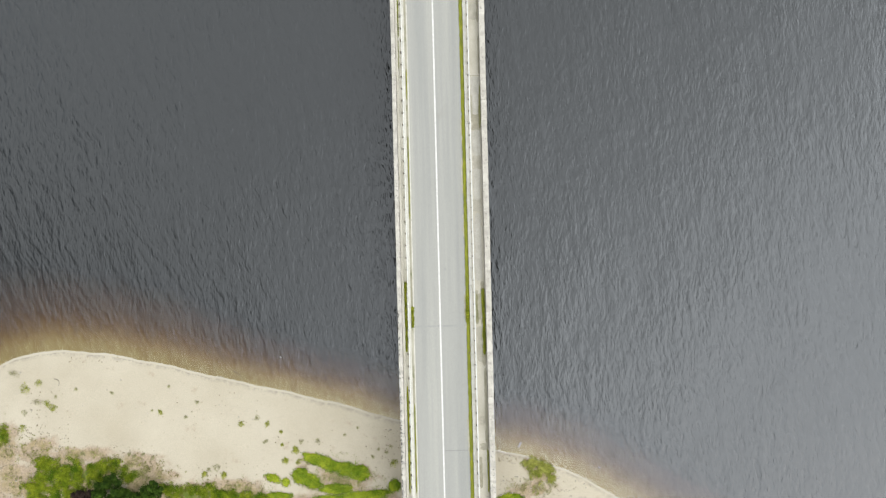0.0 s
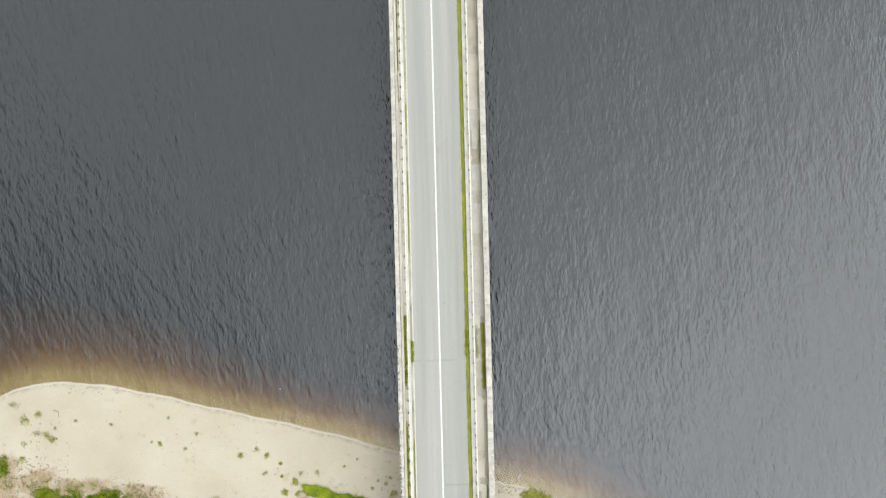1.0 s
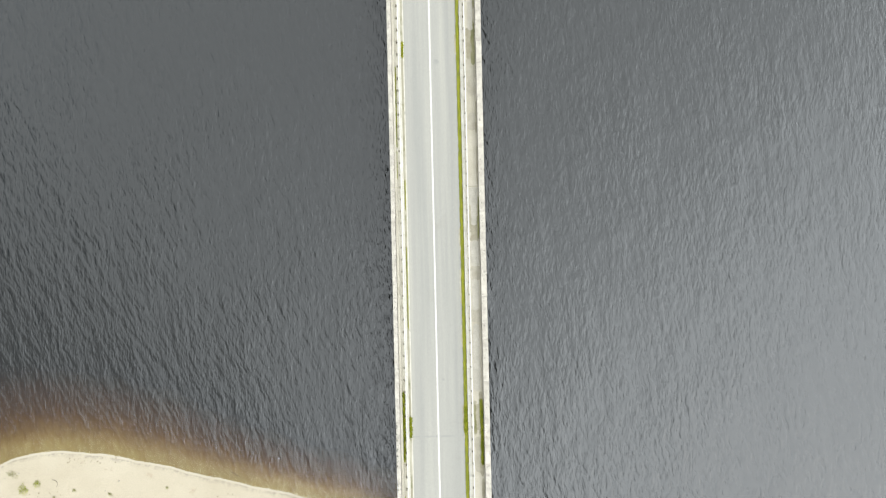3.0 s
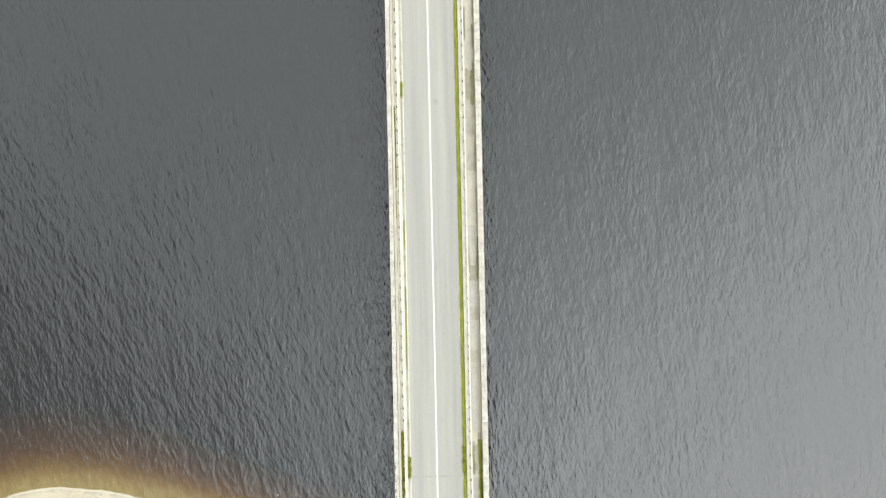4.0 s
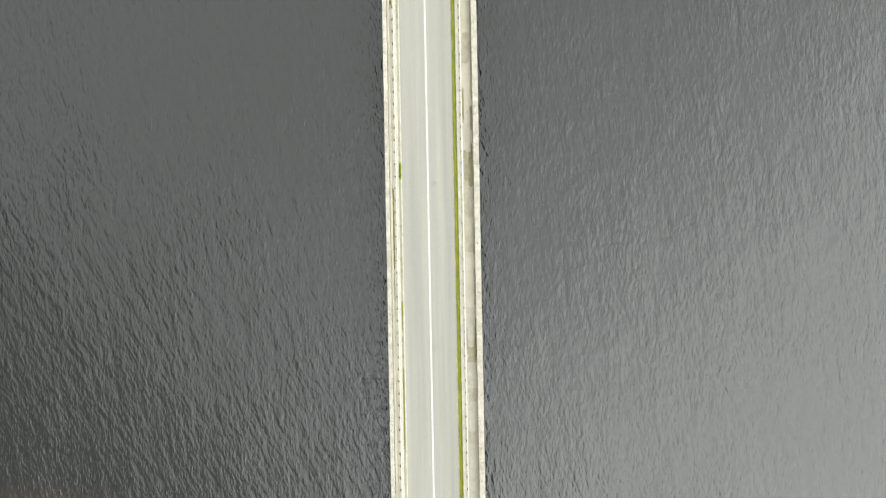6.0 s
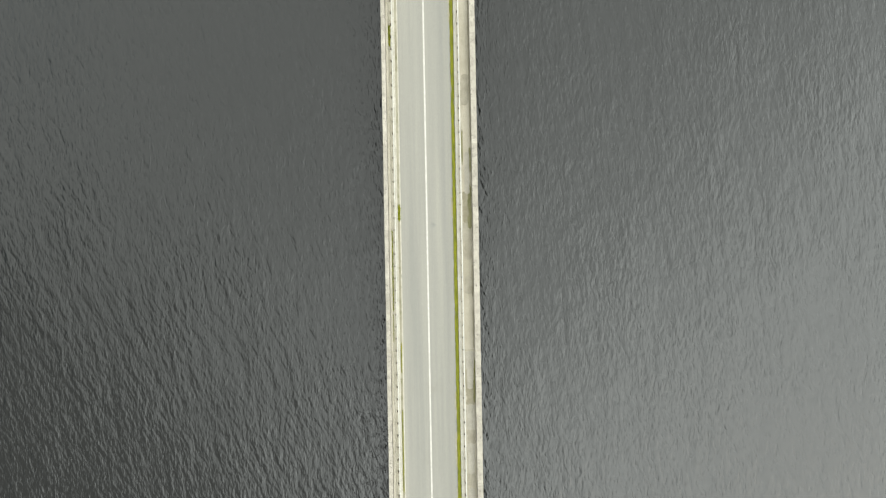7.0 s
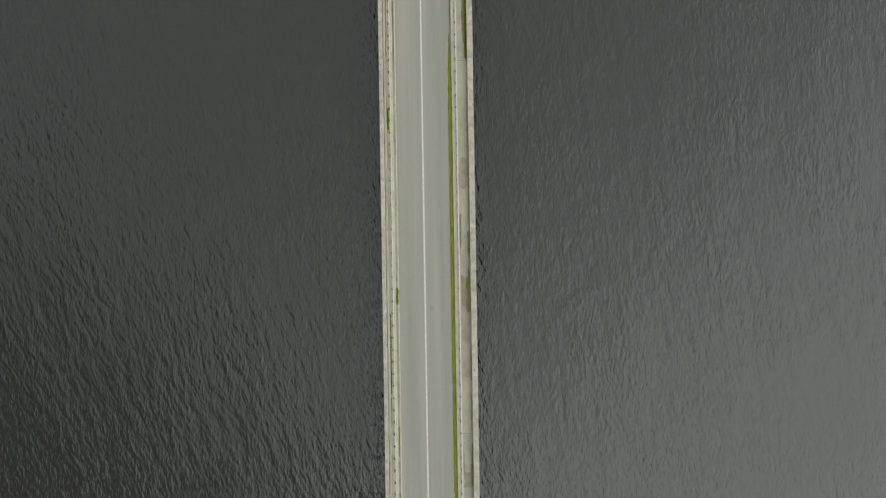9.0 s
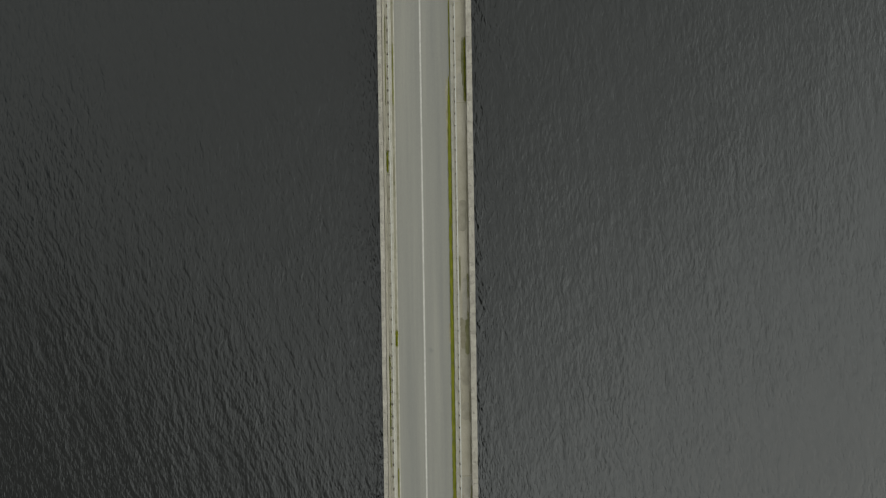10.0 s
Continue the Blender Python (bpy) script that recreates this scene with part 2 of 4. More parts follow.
def water_material():
    """Peat-stained water: clear at the edge, brown and then black as it deepens, with a rippled, glossy top."""
    m, t, n, l, p = nodes_of("peaty_water")
    n.remove(p)
    out = n["Material Output"]
    deep = n.new("ShaderNodeAttribute")
    deep.attribute_name = "depth"
    # ripples: three trains with their crests nearly along the bridge, bent and stirred by gusts
    wander = n.new("ShaderNodeTexNoise")
    wander.inputs["Scale"].default_value = 0.16
    wander.inputs["Detail"].default_value = 2.0
    l.new(coords(t), wander.inputs["Vector"])
    bend = n.new("ShaderNodeVectorMath")
    bend.operation = "MULTIPLY_ADD"
    bend.inputs[1].default_value = (1.1, 1.1, 0.0)
    l.new(wander.outputs["Color"], bend.inputs[0])
    l.new(coords(t), bend.inputs[2])

    def train(across, along, turn, detail=1.6):
        mp = n.new("ShaderNodeMapping")
        mp.vector_type = "TEXTURE"
        mp.inputs["Scale"].default_value = (across, along, 1)
        mp.inputs["Rotation"].default_value = (0, 0, radians(turn))
        l.new(bend.outputs[0], mp.inputs["Vector"])
        return grain(t, mp.outputs["Vector"], 1.0, detail, 0.5)

    gusts = ramp(t, grain(t, coords(t, (1, 0.6, 1)), 0.10, 3, 0.6), (0.34, (0.45,)), (0.66, (1.25,)))
    low = mix(t, 0.55, train(0.58, 2.8, 9), train(0.50, 2.3, 26))
    low = mix(t, 0.30, low, train(0.36, 1.4, -6))
    waves = mix(t, 1.0, low, gusts, "MULTIPLY")
    fine = mix(t, 1.0, train(0.20, 0.6, 14, 2), gusts, "MULTIPLY")
    rare = ramp(t, train(0.17, 0.8, 6, 1.0), (0.55, (0.0,)), (0.72, (1.0,)))   # a few steep wavelets
    # the depth under crests and troughs, overdone to put streaks of refracted light into the colour, and what passes
    # each way through that much brown water
    streaked_depth = n.new("ShaderNodeMath")
    streaked_depth.operation = "MULTIPLY_ADD"
    streaked_depth.inputs[1].default_value = 0.36
    l.new(low, streaked_depth.inputs[0])
    l.new(deep.outputs["Fac"], streaked_depth.inputs[2])
    level = n.new("ShaderNodeMath")
    level.operation = "SUBTRACT"
    level.inputs[1].default_value = 0.18
    level.use_clamp = True
    l.new(streaked_depth.outputs[0], level.inputs[0])
    stops = [(k, tuple(wet * math.exp(-r * k) for wet, r in ((0.865, 2.0), (0.80, 2.8), (0.56, 4.2)))) for k in (0.0, 0.06, 0.13, 0.22, 0.34, 0.5, 0.72)]
    passed = ramp(t, level.outputs[0], *stops, (1.0, (0.0, 0.0, 0.0)))
    clear = n.new("ShaderNodeBsdfTransparent")
    l.new(passed, clear.inputs["Color"])
    body = n.new("ShaderNodeBsdfDiffuse")
    l.new(ramp(t, deep.outputs["Fac"], (0.0, (0.0, 0.0, 0.0)), (0.5, (0.0028, 0.0031, 0.0028))), body.inputs["Color"])
    add = n.new("ShaderNodeAddShader")
    l.new(clear.outputs[0], add.inputs[0])
    l.new(body.outputs[0], add.inputs[1])
    b1 = bump(t, waves, 1.0, 0.20, None)
    b2 = bump(t, rare, 1.0, 0.017, None, b1)
    nrm = bump(t, fine, 1.0, 0.011, None, b2)
    gloss = n.new("ShaderNodeBsdfGlossy")
    gloss.inputs["Roughness"].default_value = 0.07
    l.new(nrm, gloss.inputs["Normal"])
    fres = n.new("ShaderNodeFresnel")
    fres.inputs["IOR"].default_value = 1.43
    l.new(nrm, fres.inputs["Normal"])
    soft_gloss = n.new("ShaderNodeBsdfGlossy")        # ripples too fine to tell apart
    soft_gloss.inputs["Roughness"].default_value = 0.30
    l.new(nrm, soft_gloss.inputs["Normal"])
    two = n.new("ShaderNodeMixShader")
    two.inputs[0].default_value = 0.06
    l.new(gloss.outputs[0], two.inputs[1])
    l.new(soft_gloss.outputs[0], two.inputs[2])
    both = n.new("ShaderNodeMixShader")
    l.new(fres.outputs[0], both.inputs[0])
    l.new(add.outputs[0], both.inputs[1])
    l.new(two.outputs[0], both.inputs[2])
    l.new(both.outputs[0], out.inputs["Surface"])
    return m


SAND = ground_material()
WATER = water_material()


# ---------------------------------------------------------------- building helpers
def finish(bm, name, material, smooth=False):
    me = bpy.data.meshes.new(name)
    bmesh.ops.recalc_face_normals(bm, faces=bm.faces)
    bm.to_mesh(me)
    bm.free()
    me.materials.append(material)
    if smooth:
        me.shade_smooth()
    return me


def part(name, bm, material, parent, label="", smooth=False):
    """One mesh object under a thing or a part."""
    me = bm if isinstance(bm, bpy.types.Mesh) else finish(bm, name, material, smooth)
    ob = new(name, me)
    ob.parent = parent
    return tagged(ob, label) if label else ob


def thing(name, bm, material, label, category, group="", kind="", smooth=False):
    me = bm if isinstance(bm, bpy.types.Mesh) else finish(bm, name, material, smooth)
    return tagged(new(name, me), label, category, group, kind)


def base(name, label, category, group="", kind="", at=(0, 0, 0)):
    ob = new(name)
    ob.location = at
    return tagged(ob, label, category, group, kind)


def add_box(bm, x0, x1, y0, y1, z0, z1, soft=0.0):
    made = bmesh.ops.create_cube(bm, size=1.0)["verts"]
    for v in made:
        v.co = Vector(((x0 + x1) / 2 + v.co.x * (x1 - x0), (y0 + y1) / 2 + v.co.y * (y1 - y0), (z0 + z1) / 2 + v.co.z * (z1 - z0)))
    if soft:
        edges = list({e for v in made for e in v.link_edges})
        bmesh.ops.bevel(bm, geom=edges, offset=soft, segments=1, affect="EDGES")


def box(x0, x1, y0, y1, z0, z1, soft=0.0):
    bm = bmesh.new()
    add_box(bm, x0, x1, y0, y1, z0, z1, soft)
    return bm


def mesh_of(name, verts, faces, material, smooth=True):
    me = bpy.data.meshes.new(name)
    me.from_pydata(verts, [], faces)
    me.materials.append(material)
    if smooth:
        me.shade_smooth()
    return me


def grid(name, xs, ys, z, material):
    """A sheet over the lines xs, ys with the heights z[j, i]."""
    nx, ny = len(xs), len(ys)
    gx, gy = np.meshgrid(xs, ys)
    verts = np.stack([gx, gy, z], -1).reshape(-1, 3)
    a = (np.arange(ny - 1)[:, None] * nx + np.arange(nx - 1)[None, :]).ravel()
    quads = np.stack([a, a + 1, a + nx + 1, a + nx], -1)
    me = bpy.data.meshes.new(name)
    me.vertices.add(len(verts))
    me.vertices.foreach_set("co", verts.ravel())
    me.loops.add(quads.size)
    me.loops.foreach_set("vertex_index", quads.ravel())
    me.polygons.add(len(quads))
    me.polygons.foreach_set("loop_start", np.arange(len(quads)) * 4)
    me.update(calc_edges=True)
    me.materials.append(material)
    me.shade_smooth()
    return me


def value_on(me, name, values):
    a = me.attributes.new(name, "FLOAT", "POINT")
    a.data.foreach_set("value", np.asarray(values, dtype=np.float32).ravel())


def lines(lo, hi, step, far):
    """Even lines from lo to hi, then wider and wider ones out to far on both sides."""
    mid = list(np.arange(lo, hi + step / 2, step))
    out, s = [], step
    d = 0.0
    while d < far:
        s *= 1.35
        d += s
        out.append(d)
    return np.array([lo - d for d in reversed(out)] + mid + [mid[-1] + d for d in out])


# ---------------------------------------------------------------- ground and water
# cushions of turf: place on the plan, half axes in metres, turn in degrees
PATCHES = ((554, 811, 1.35, 0.72, -22), (580, 820, 1.9, 0.85, -20), (612, 829, 1.8, 0.95, -14), (637, 836, 1.4, 1.05, -10), (533, 840, 1.05, 1.15, 0),
           (551, 850, 1.5, 0.95, -28), (597, 864, 2.3, 0.68, 0), (640, 876, 4.4, 0.62, 4), (583, 881, 2.4, 0.45, 0), (484, 845, 1.0, 0.52, -18),
           (507, 852, 0.5, 0.55, 0), (699, 858, 0.75, 0.85, 0), (492, 877, 1.9, 0.6, 0), (905, 880, 1.7, 0.5, 0))
# looser grass that goes over into the sand
MEADOW_SPOTS = ((83, 822, 1.5, 1.3, 20), (112, 842, 3.2, 2.5, 0), (72, 866, 2.3, 1.9, 10), (150, 840, 2.6, 1.7, 0), (130, 872, 2.8, 1.2, 0), (185, 850, 2.2, 0.9, 0), (193, 826, 2.7, 1.2, 0), (120, 897, 8.0, 1.6, 0),
                (232, 842, 1.3, 1.0, 0), (9, 772, 0.8, 1.5, -15), (345, 872, 2.6, 1.2, 0), (385, 872, 2.2, 1.0, 0), (420, 876, 2.4, 0.8, 0), (300, 866, 1.3, 1.0, 0),
                (455, 880, 2.2, 0.7, 0), (372, 858, 0.9, 0.5, 0))
SHORE_SPOTS = ((946, 821, 1.5, 0.9, -15), (964, 830, 1.4, 0.9, -20), (956, 842, 1.2, 0.9, 0), (975, 846, 0.6, 0.6, 0))
LAWN = ((100, 840, 4.3, 3.4, 0), (190, 828, 3.6, 1.9, 0), (340, 868, 3.8, 1.6, 0), (440, 868, 3.2, 1.1, 0), (600, 846, 5.6, 2.6, -12),
        (250, 834, 2.6, 0.9, 0), (165, 854, 1.5, 0.8, 0), (9, 775, 1.1, 1.9, -15), (600, 881, 8.0, 0.8, 0), (943, 862, 3.2, 1.2, 0), (958, 843, 1.9, 1.4, 0), (950, 826, 2.0, 1.2, -15))
SOIL = ((430, 873, 4.5, 0.9, 0), (140, 846, 2.2, 1.4, 0), (30, 850, 3.4, 3.2, 0), (10, 790, 2.4, 3.8, 0), (70, 795, 3.4, 1.8, 10), (140, 805, 5.0, 1.3, 0), (250, 818, 4.5, 1.5, -10),
        (165, 856, 2.0, 1.0, 0), (400, 858, 5.0, 1.2, 0), (260, 845, 4.8, 1.8, 0), (240, 868, 3.2, 1.4, 0), (170, 868, 2.6, 1.2, 0), (290, 872, 2.2, 1.2, 0), (940, 868, 3.5, 1.0, 0))


def spot(px, py):
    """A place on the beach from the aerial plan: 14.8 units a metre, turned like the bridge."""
    u, v = (px - 784) / 14.77, (441 - py) / 14.77
    a = radians(-1.43)
    return u * math.cos(a) - v * math.sin(a), u * math.sin(a) + v * math.cos(a)


SHORE_X = np.array([-400, -140, -90, -72, -62, -56, -53.5, -50.8, -45.4, -39.9, -33.9, -27.8, -19.7, -13, -6.2, 0, 5.9, 10.6, 14.7, 18, 20.4, 26, 34, 50, 90, 400.])
SHORE_Y = np.array([-90, -60, -36, -24, -17.5, -14.1, -12.6, -11.4, -11.0, -11.7, -13.0, -14.6, -16.5, -18.2, -20.3, -22.4, -24.3, -25.4, -27.1, -28.9, -30.4, -33.7, -38, -46, -60, -110.])


def shore(x):
    """The water's edge north of the beach, as northing over easting."""
    x = np.asarray(x, dtype=float)
    soft = sum(np.interp(x + k, SHORE_X, SHORE_Y) for k in (-1.2, -0.6, 0, 0.6, 1.2)) / 5
    return soft + 0.06 * np.sin(x * 0.9) + 0.03 * np.sin(x * 2.3 + 1) + 0.012 * np.sin(x * 5.3)


def inland(x, y):
    """Metres from the water's edge, inland positive."""
    slope = (shore(x + 1.5) - shore(x - 1.5)) / 3.0
    near = (shore(x) - y) / np.sqrt(1 + slope ** 2)
    far = (y - 150) - 6 * np.sin(x * 0.02)
    return np.maximum(near, far)


def height(x, y):
    """Ground height: beach, river bed and the banks that carry the road."""
    d = inland(x, y)
    land = 0.10 * np.minimum(d, 2) + 0.035 * np.clip(d - 2, 0, 14) + 0.02 * np.clip(d - 16, 0, 40)
    steep = np.interp(x, (-52, -32, -16, 0, 8), (0.052, 0.062, 0.088, 0.092, 0.080))
    out = np.maximum(-d, 0)
    bed = -steep * (0.70 * np.minimum(out, 1.3) + 1.95 * np.clip(out - 1.3, 0, 4) + 1.8 * np.maximum(out - 5.3, 0))
    z = np.where(d > 0, land, np.maximum(bed, -4.0))
    z = z + np.where(d > 3, 0.05 * np.sin(x * 0.9 + y * 0.4) * np.sin(y * 0.7 - x * 0.3), 0)
    bank = np.clip(np.maximum(-50 - y, y - 152) / 12, 0, 1) * np.clip(1 - (np.abs(x) - 7) / 10, 0, 1)
    return z * (1 - bank) + (DECK - 0.5) * bank


gx, gy = lines(-62, 28, 0.25, 2500), lines(-36, -4, 0.2, 2500)
GX, GY = np.meshgrid(gx, gy)
ground_mesh = grid("ground", gx, gy, height(GX, GY), SAND)
D = inland(GX, GY)
value_on(ground_mesh, "inland", np.clip(D / 8, 0, 1))
TURFED = np.clip((D - 14) / 9, 0, 0.9)
for group, most, edge in ((SOIL, 0.64, 0.7), (LAWN, 0.58, 0.8), (MEADOW_SPOTS, 1.0, 0.7), (SHORE_SPOTS, 0.85, 0.6), (PATCHES, 0.75, 0.45)):
    for px, py, rx, ry, turn in group:
        cx, cy = spot(px, py)
        q = radians(turn)
        u = ((GX - cx) * math.cos(q) + (GY - cy) * math.sin(q)) / rx
        v = ((GY - cy) * math.cos(q) - (GX - cx) * math.sin(q)) / ry
        TURFED = np.maximum(TURFED, most * np.clip((1.15 - np.hypot(u, v)) / edge, 0, 1))
value_on(ground_mesh, "turf", TURFED * (D > 0.3))
tagged(new("ground", ground_mesh), "pale sandy beach running down under the dark river", "ground", kind="structure")

wx, wy = lines(-62, 62, 0.27, 2500), lines(-34, 106, 0.3, 2500)
WX, WY = np.meshgrid(wx, wy)
WZ = np.zeros_like(WX)
rng = np.random.default_rng(4)
for k in range(26):
    turn = radians(rng.normal(13, 13))
    length = rng.uniform(1.1, 2.4)
    phase = rng.uniform(0, 6.28)
    along = WX * math.cos(turn) + WY * math.sin(turn)
    WZ += 0.0010 * length * np.sin(along * 6.283 / length + phase + 0.8 * np.sin(WY * 0.11 + WX * 0.03 + k))
fade = np.clip(1 - np.maximum(np.abs(WX) - 60, np.maximum(WY - 104, -34 - WY)) / 6, 0, 1)
depth = np.clip(-height(WX, WY), 0, 4)
WZ *= fade * np.clip(depth / 0.3, 0.1, 1)
water_mesh = grid("water", wx, wy, WZ, WATER)
value_on(water_mesh, "depth", np.clip(-height(WX, WY) - 0.0, 0, 1.0))
tagged(new("water", water_mesh), "dark peaty river water with fine wind ripples", "water", kind="structure")

# ---------------------------------------------------------------- bridge
Y0, Y1 = -52.0, 152.0
JOINTS = (-8.5, 19.03, 60.2)          # expansion joints over the piers
TOP = DECK + 0.12                     # footway level

bridge = base("bridge", "long concrete road bridge over the dark river", "bridge", kind="structure")
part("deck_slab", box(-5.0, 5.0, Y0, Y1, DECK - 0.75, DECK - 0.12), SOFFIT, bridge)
for x in (-3.6, -1.2, 1.2, 3.6):
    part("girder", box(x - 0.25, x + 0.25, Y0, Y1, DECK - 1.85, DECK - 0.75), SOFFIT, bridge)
for y in JOINTS + (101.0, 130.0):
    z = float(height(np.array(0.0), np.array(y))) - 0.6
    pier = base("bridge_pier", "grey concrete pier under the road bridge", "pier", "piers of the bridge", at=(0, y, z))
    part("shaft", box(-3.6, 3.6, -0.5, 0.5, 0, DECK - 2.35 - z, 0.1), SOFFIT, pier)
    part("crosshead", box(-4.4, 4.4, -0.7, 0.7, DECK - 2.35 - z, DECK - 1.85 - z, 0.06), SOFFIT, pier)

road_mesh = finish(box(-3.72, 2.80, Y0 - 120, Y1 + 120, DECK - 0.12, DECK), "road", ASPHALT)
road = thing("road", road_mesh, ASPHALT, "two-lane road of worn pale grey asphalt", "road", kind="structure")
part("centre_line", box(-0.585, -0.415, Y0 - 120, Y1 + 120, DECK + 0.001, DECK + 0.006), PAINT, road, "solid white centre line")
part("edge_line", box(-3.47, -3.36, Y0 - 120, Y1 + 120, DECK + 0.001, DECK + 0.006), OLD_PAINT, road, "worn white edge line")
part("gutter", box(-3.715, -3.475, Y0, Y1, DECK - 0.02, DECK + 0.008), SILT, road, "gritty gutter")

footway = thing("footway", box(3.14, 4.60, Y0, Y1, DECK - 0.12, TOP), CONCRETE, "raised concrete footway stained with damp and moss", "pavement", kind="structure")
verge = thing("verge", box(-4.62, -4.0, Y0, Y1, DECK - 0.12, TOP), GRIT, "narrow raised concrete verge with moss", "verge", kind="structure")


def kerbs(x0, x1):
    line = base("kerb", "pale concrete kerb along the bridge road", "kerb", kind="structure")
    block = finish(box(x0, x1, 0.003, 2.997, DECK - 0.12, TOP + 0.02, 0.012), "kerb_stone", KERB)
    for k in range(int((Y1 - Y0) / 3)):
        part("kerb_stone", block, KERB, line).location = (0, Y0 + 3 * k, 0)


def parapet(side, inner, outer, coping_inner):
    """A low wall along the edge with coping stones on it."""
    wall = base("parapet", "concrete parapet wall with lichen-spotted coping", "parapet", "parapets of the bridge")
    a, b = sorted((side * (coping_inner + 0.04), side * (outer - 0.06)))
    part("wall", box(a, b, Y0, Y1, DECK - 0.12, DECK + 0.85), WALL, wall)
    if coping_inner > inner:
        a, b = sorted((side * inner, side * coping_inner))
        part("ledge", box(a, b, Y0, Y1, TOP, DECK + 0.45, 0.02), LEDGE, wall, "pale inner ledge")
    a, b = sorted((side * coping_inner, side * outer))
    stone = finish(box(a, b, 0.003, 2.317, DECK + 0.85, DECK + 1.0, 0.02), "coping_stone", COPING)
    for k in range(int((Y1 - Y0) / 2.32)):
        piece = part("coping_stone", stone, COPING, wall)
        piece.location = (random.uniform(-0.012, 0.012), Y0 + 2.32 * k + 0.9, random.uniform(-0.008, 0.008))
    for y in JOINTS:
        part("joint_gap", box(a + 0.005, b - 0.005, y - 0.018, y + 0.018, DECK + 0.97, DECK + 1.014), DAMP, wall)
        if coping_inner > inner + 0.1:
            c, d = sorted((side * inner, side * coping_inner))
            part("joint_gap", box(c + 0.01, d - 0.01, y - 0.018, y + 0.018, DECK + 0.43, DECK + 0.456), DAMP, wall)


def guard_rail(x_rail, x_post, width, thick, label):
    rail = base("guard_rail", label, "guard rail", "guard rails of the bridge")
    bar = bmesh.new()
    add_box(bar, x_rail - width / 2, x_rail + width / 2, 0.002, 3.998, DECK + 0.62, DECK + 0.70, 0.01)
    add_box(bar, x_rail - 0.03, x_rail + 0.03, 0.002, 3.998, DECK + 0.36, DECK + 0.44, 0.015)
    bar = finish(bar, "rail", GALV)
    for k in range(int((Y1 - Y0) / 4)):
        part("rail", bar, GALV, rail).location = (0, Y0 + 4 * k, 0)
    post = bmesh.new()
    add_box(post, x_post - thick, x_post + thick, -thick, thick, TOP - 0.02, DECK + 0.74, 0.015)
    lo, hi = sorted((x_post, x_rail))
    add_box(post, lo, hi, -0.03, 0.03, DECK + 0.60, DECK + 0.66)
    post = finish(post, "post", POSTS)
    plate = finish(box(x_post - 1.7 * thick, x_post + 1.7 * thick, -1.7 * thick, 1.7 * thick, TOP, TOP + 0.025, 0.006), "base_plate", POSTS)
    for k in range(int((Y1 - Y0) / 1.33)):
        upright = part("post", post, POSTS, rail)
        upright.location = (0, Y0 + 0.6 + 1.33 * k, 0)
        part("base_plate", plate, POSTS, upright)


kerbs(-4.0, -3.72)
kerbs(2.80, 3.14)
parapet(-1, 4.42, 5.13, 4.68)
parapet(1, 4.50, 5.14, 4.52)
guard_rail(-3.98, -4.10, 0.05, 0.05, "slim galvanised guard rail on posts behind the kerb")
guard_rail(3.31, 3.21, 0.10, 0.035, "pale steel guard rail on posts beside the footway")

part("expansion_joint", box(-3.46, 2.5, -8.59, -8.41, DECK - 0.05, DECK + 0.0012), FADED, road, "sealed expansion joint across the asphalt")
part("crack_seal", box(-0.35, 2.4, -22.34, -22.26, DECK - 0.05, DECK + 0.001), TAR, road, "thin sealed crack")


# ---------------------------------------------------------------- moss, stains
def ragged(name, x0, x1, y0, y1, z, material, parent, rough=0.35, thick=0.004, seed=0, step=0.25, label=""):
    """A strip with wandering, notched edges."""
    n = max(int((y1 - y0) / step), 6)
    bm = bmesh.new()
    rows = []
    for i in range(n + 1):
        u = i / n
        y = y0 + (y1 - y0) * u
        ends = min(1.0, 4.0 * math.sqrt(max(u * (1 - u), 0.0)) + 0.12)
        w = (x1 - x0) / 2
        wob_a = noise.noise((y * 0.7, seed * 7.3, 0.5)) + 0.6 * noise.noise((y * 2.6, seed * 3.7, 9.5)) + 0.4 * noise.noise((y * 7.0, seed * 1.7, 3.5))
        wob_b = noise.noise((y * 0.7, seed * 5.1, 4.5)) + 0.6 * noise.noise((y * 2.6, seed * 2.3, 1.5)) + 0.4 * noise.noise((y * 7.0, seed * 2.9, 6.5))
        c = (x0 + x1) / 2
        a = c - w * ends * (1 - rough * abs(wob_a) * 1.5)
        b = c + w * ends * (1 - rough * abs(wob_b) * 1.5)
        rows.append([bm.verts.new((a, y, z)), bm.verts.new((a + (b - a) * 0.3, y, z + thick)),
                     bm.verts.new((a + (b - a) * 0.7, y, z + thick)), bm.verts.new((b, y, z))])
    for p, q in zip(rows, rows[1:]):
        for k in range(3):
            bm.faces.new((p[k], p[k + 1], q[k + 1], q[k]))
    return part(name, bm, material, parent, label)


def disc(x, y, rx, ry, z):
    """A flat spot with an uneven rim."""
    bm = bmesh.new()
    rim = []
    for i in range(18):
        a = 6.28318 * i / 18
        d = 1 + 0.4 * noise.noise((math.cos(a) * 1.5 + x, math.sin(a) * 1.5 + y, 1))
        rim.append(bm.verts.new((x + rx * d * math.cos(a), y + ry * d * math.sin(a), z)))
    bm.faces.new(rim)
    return bm


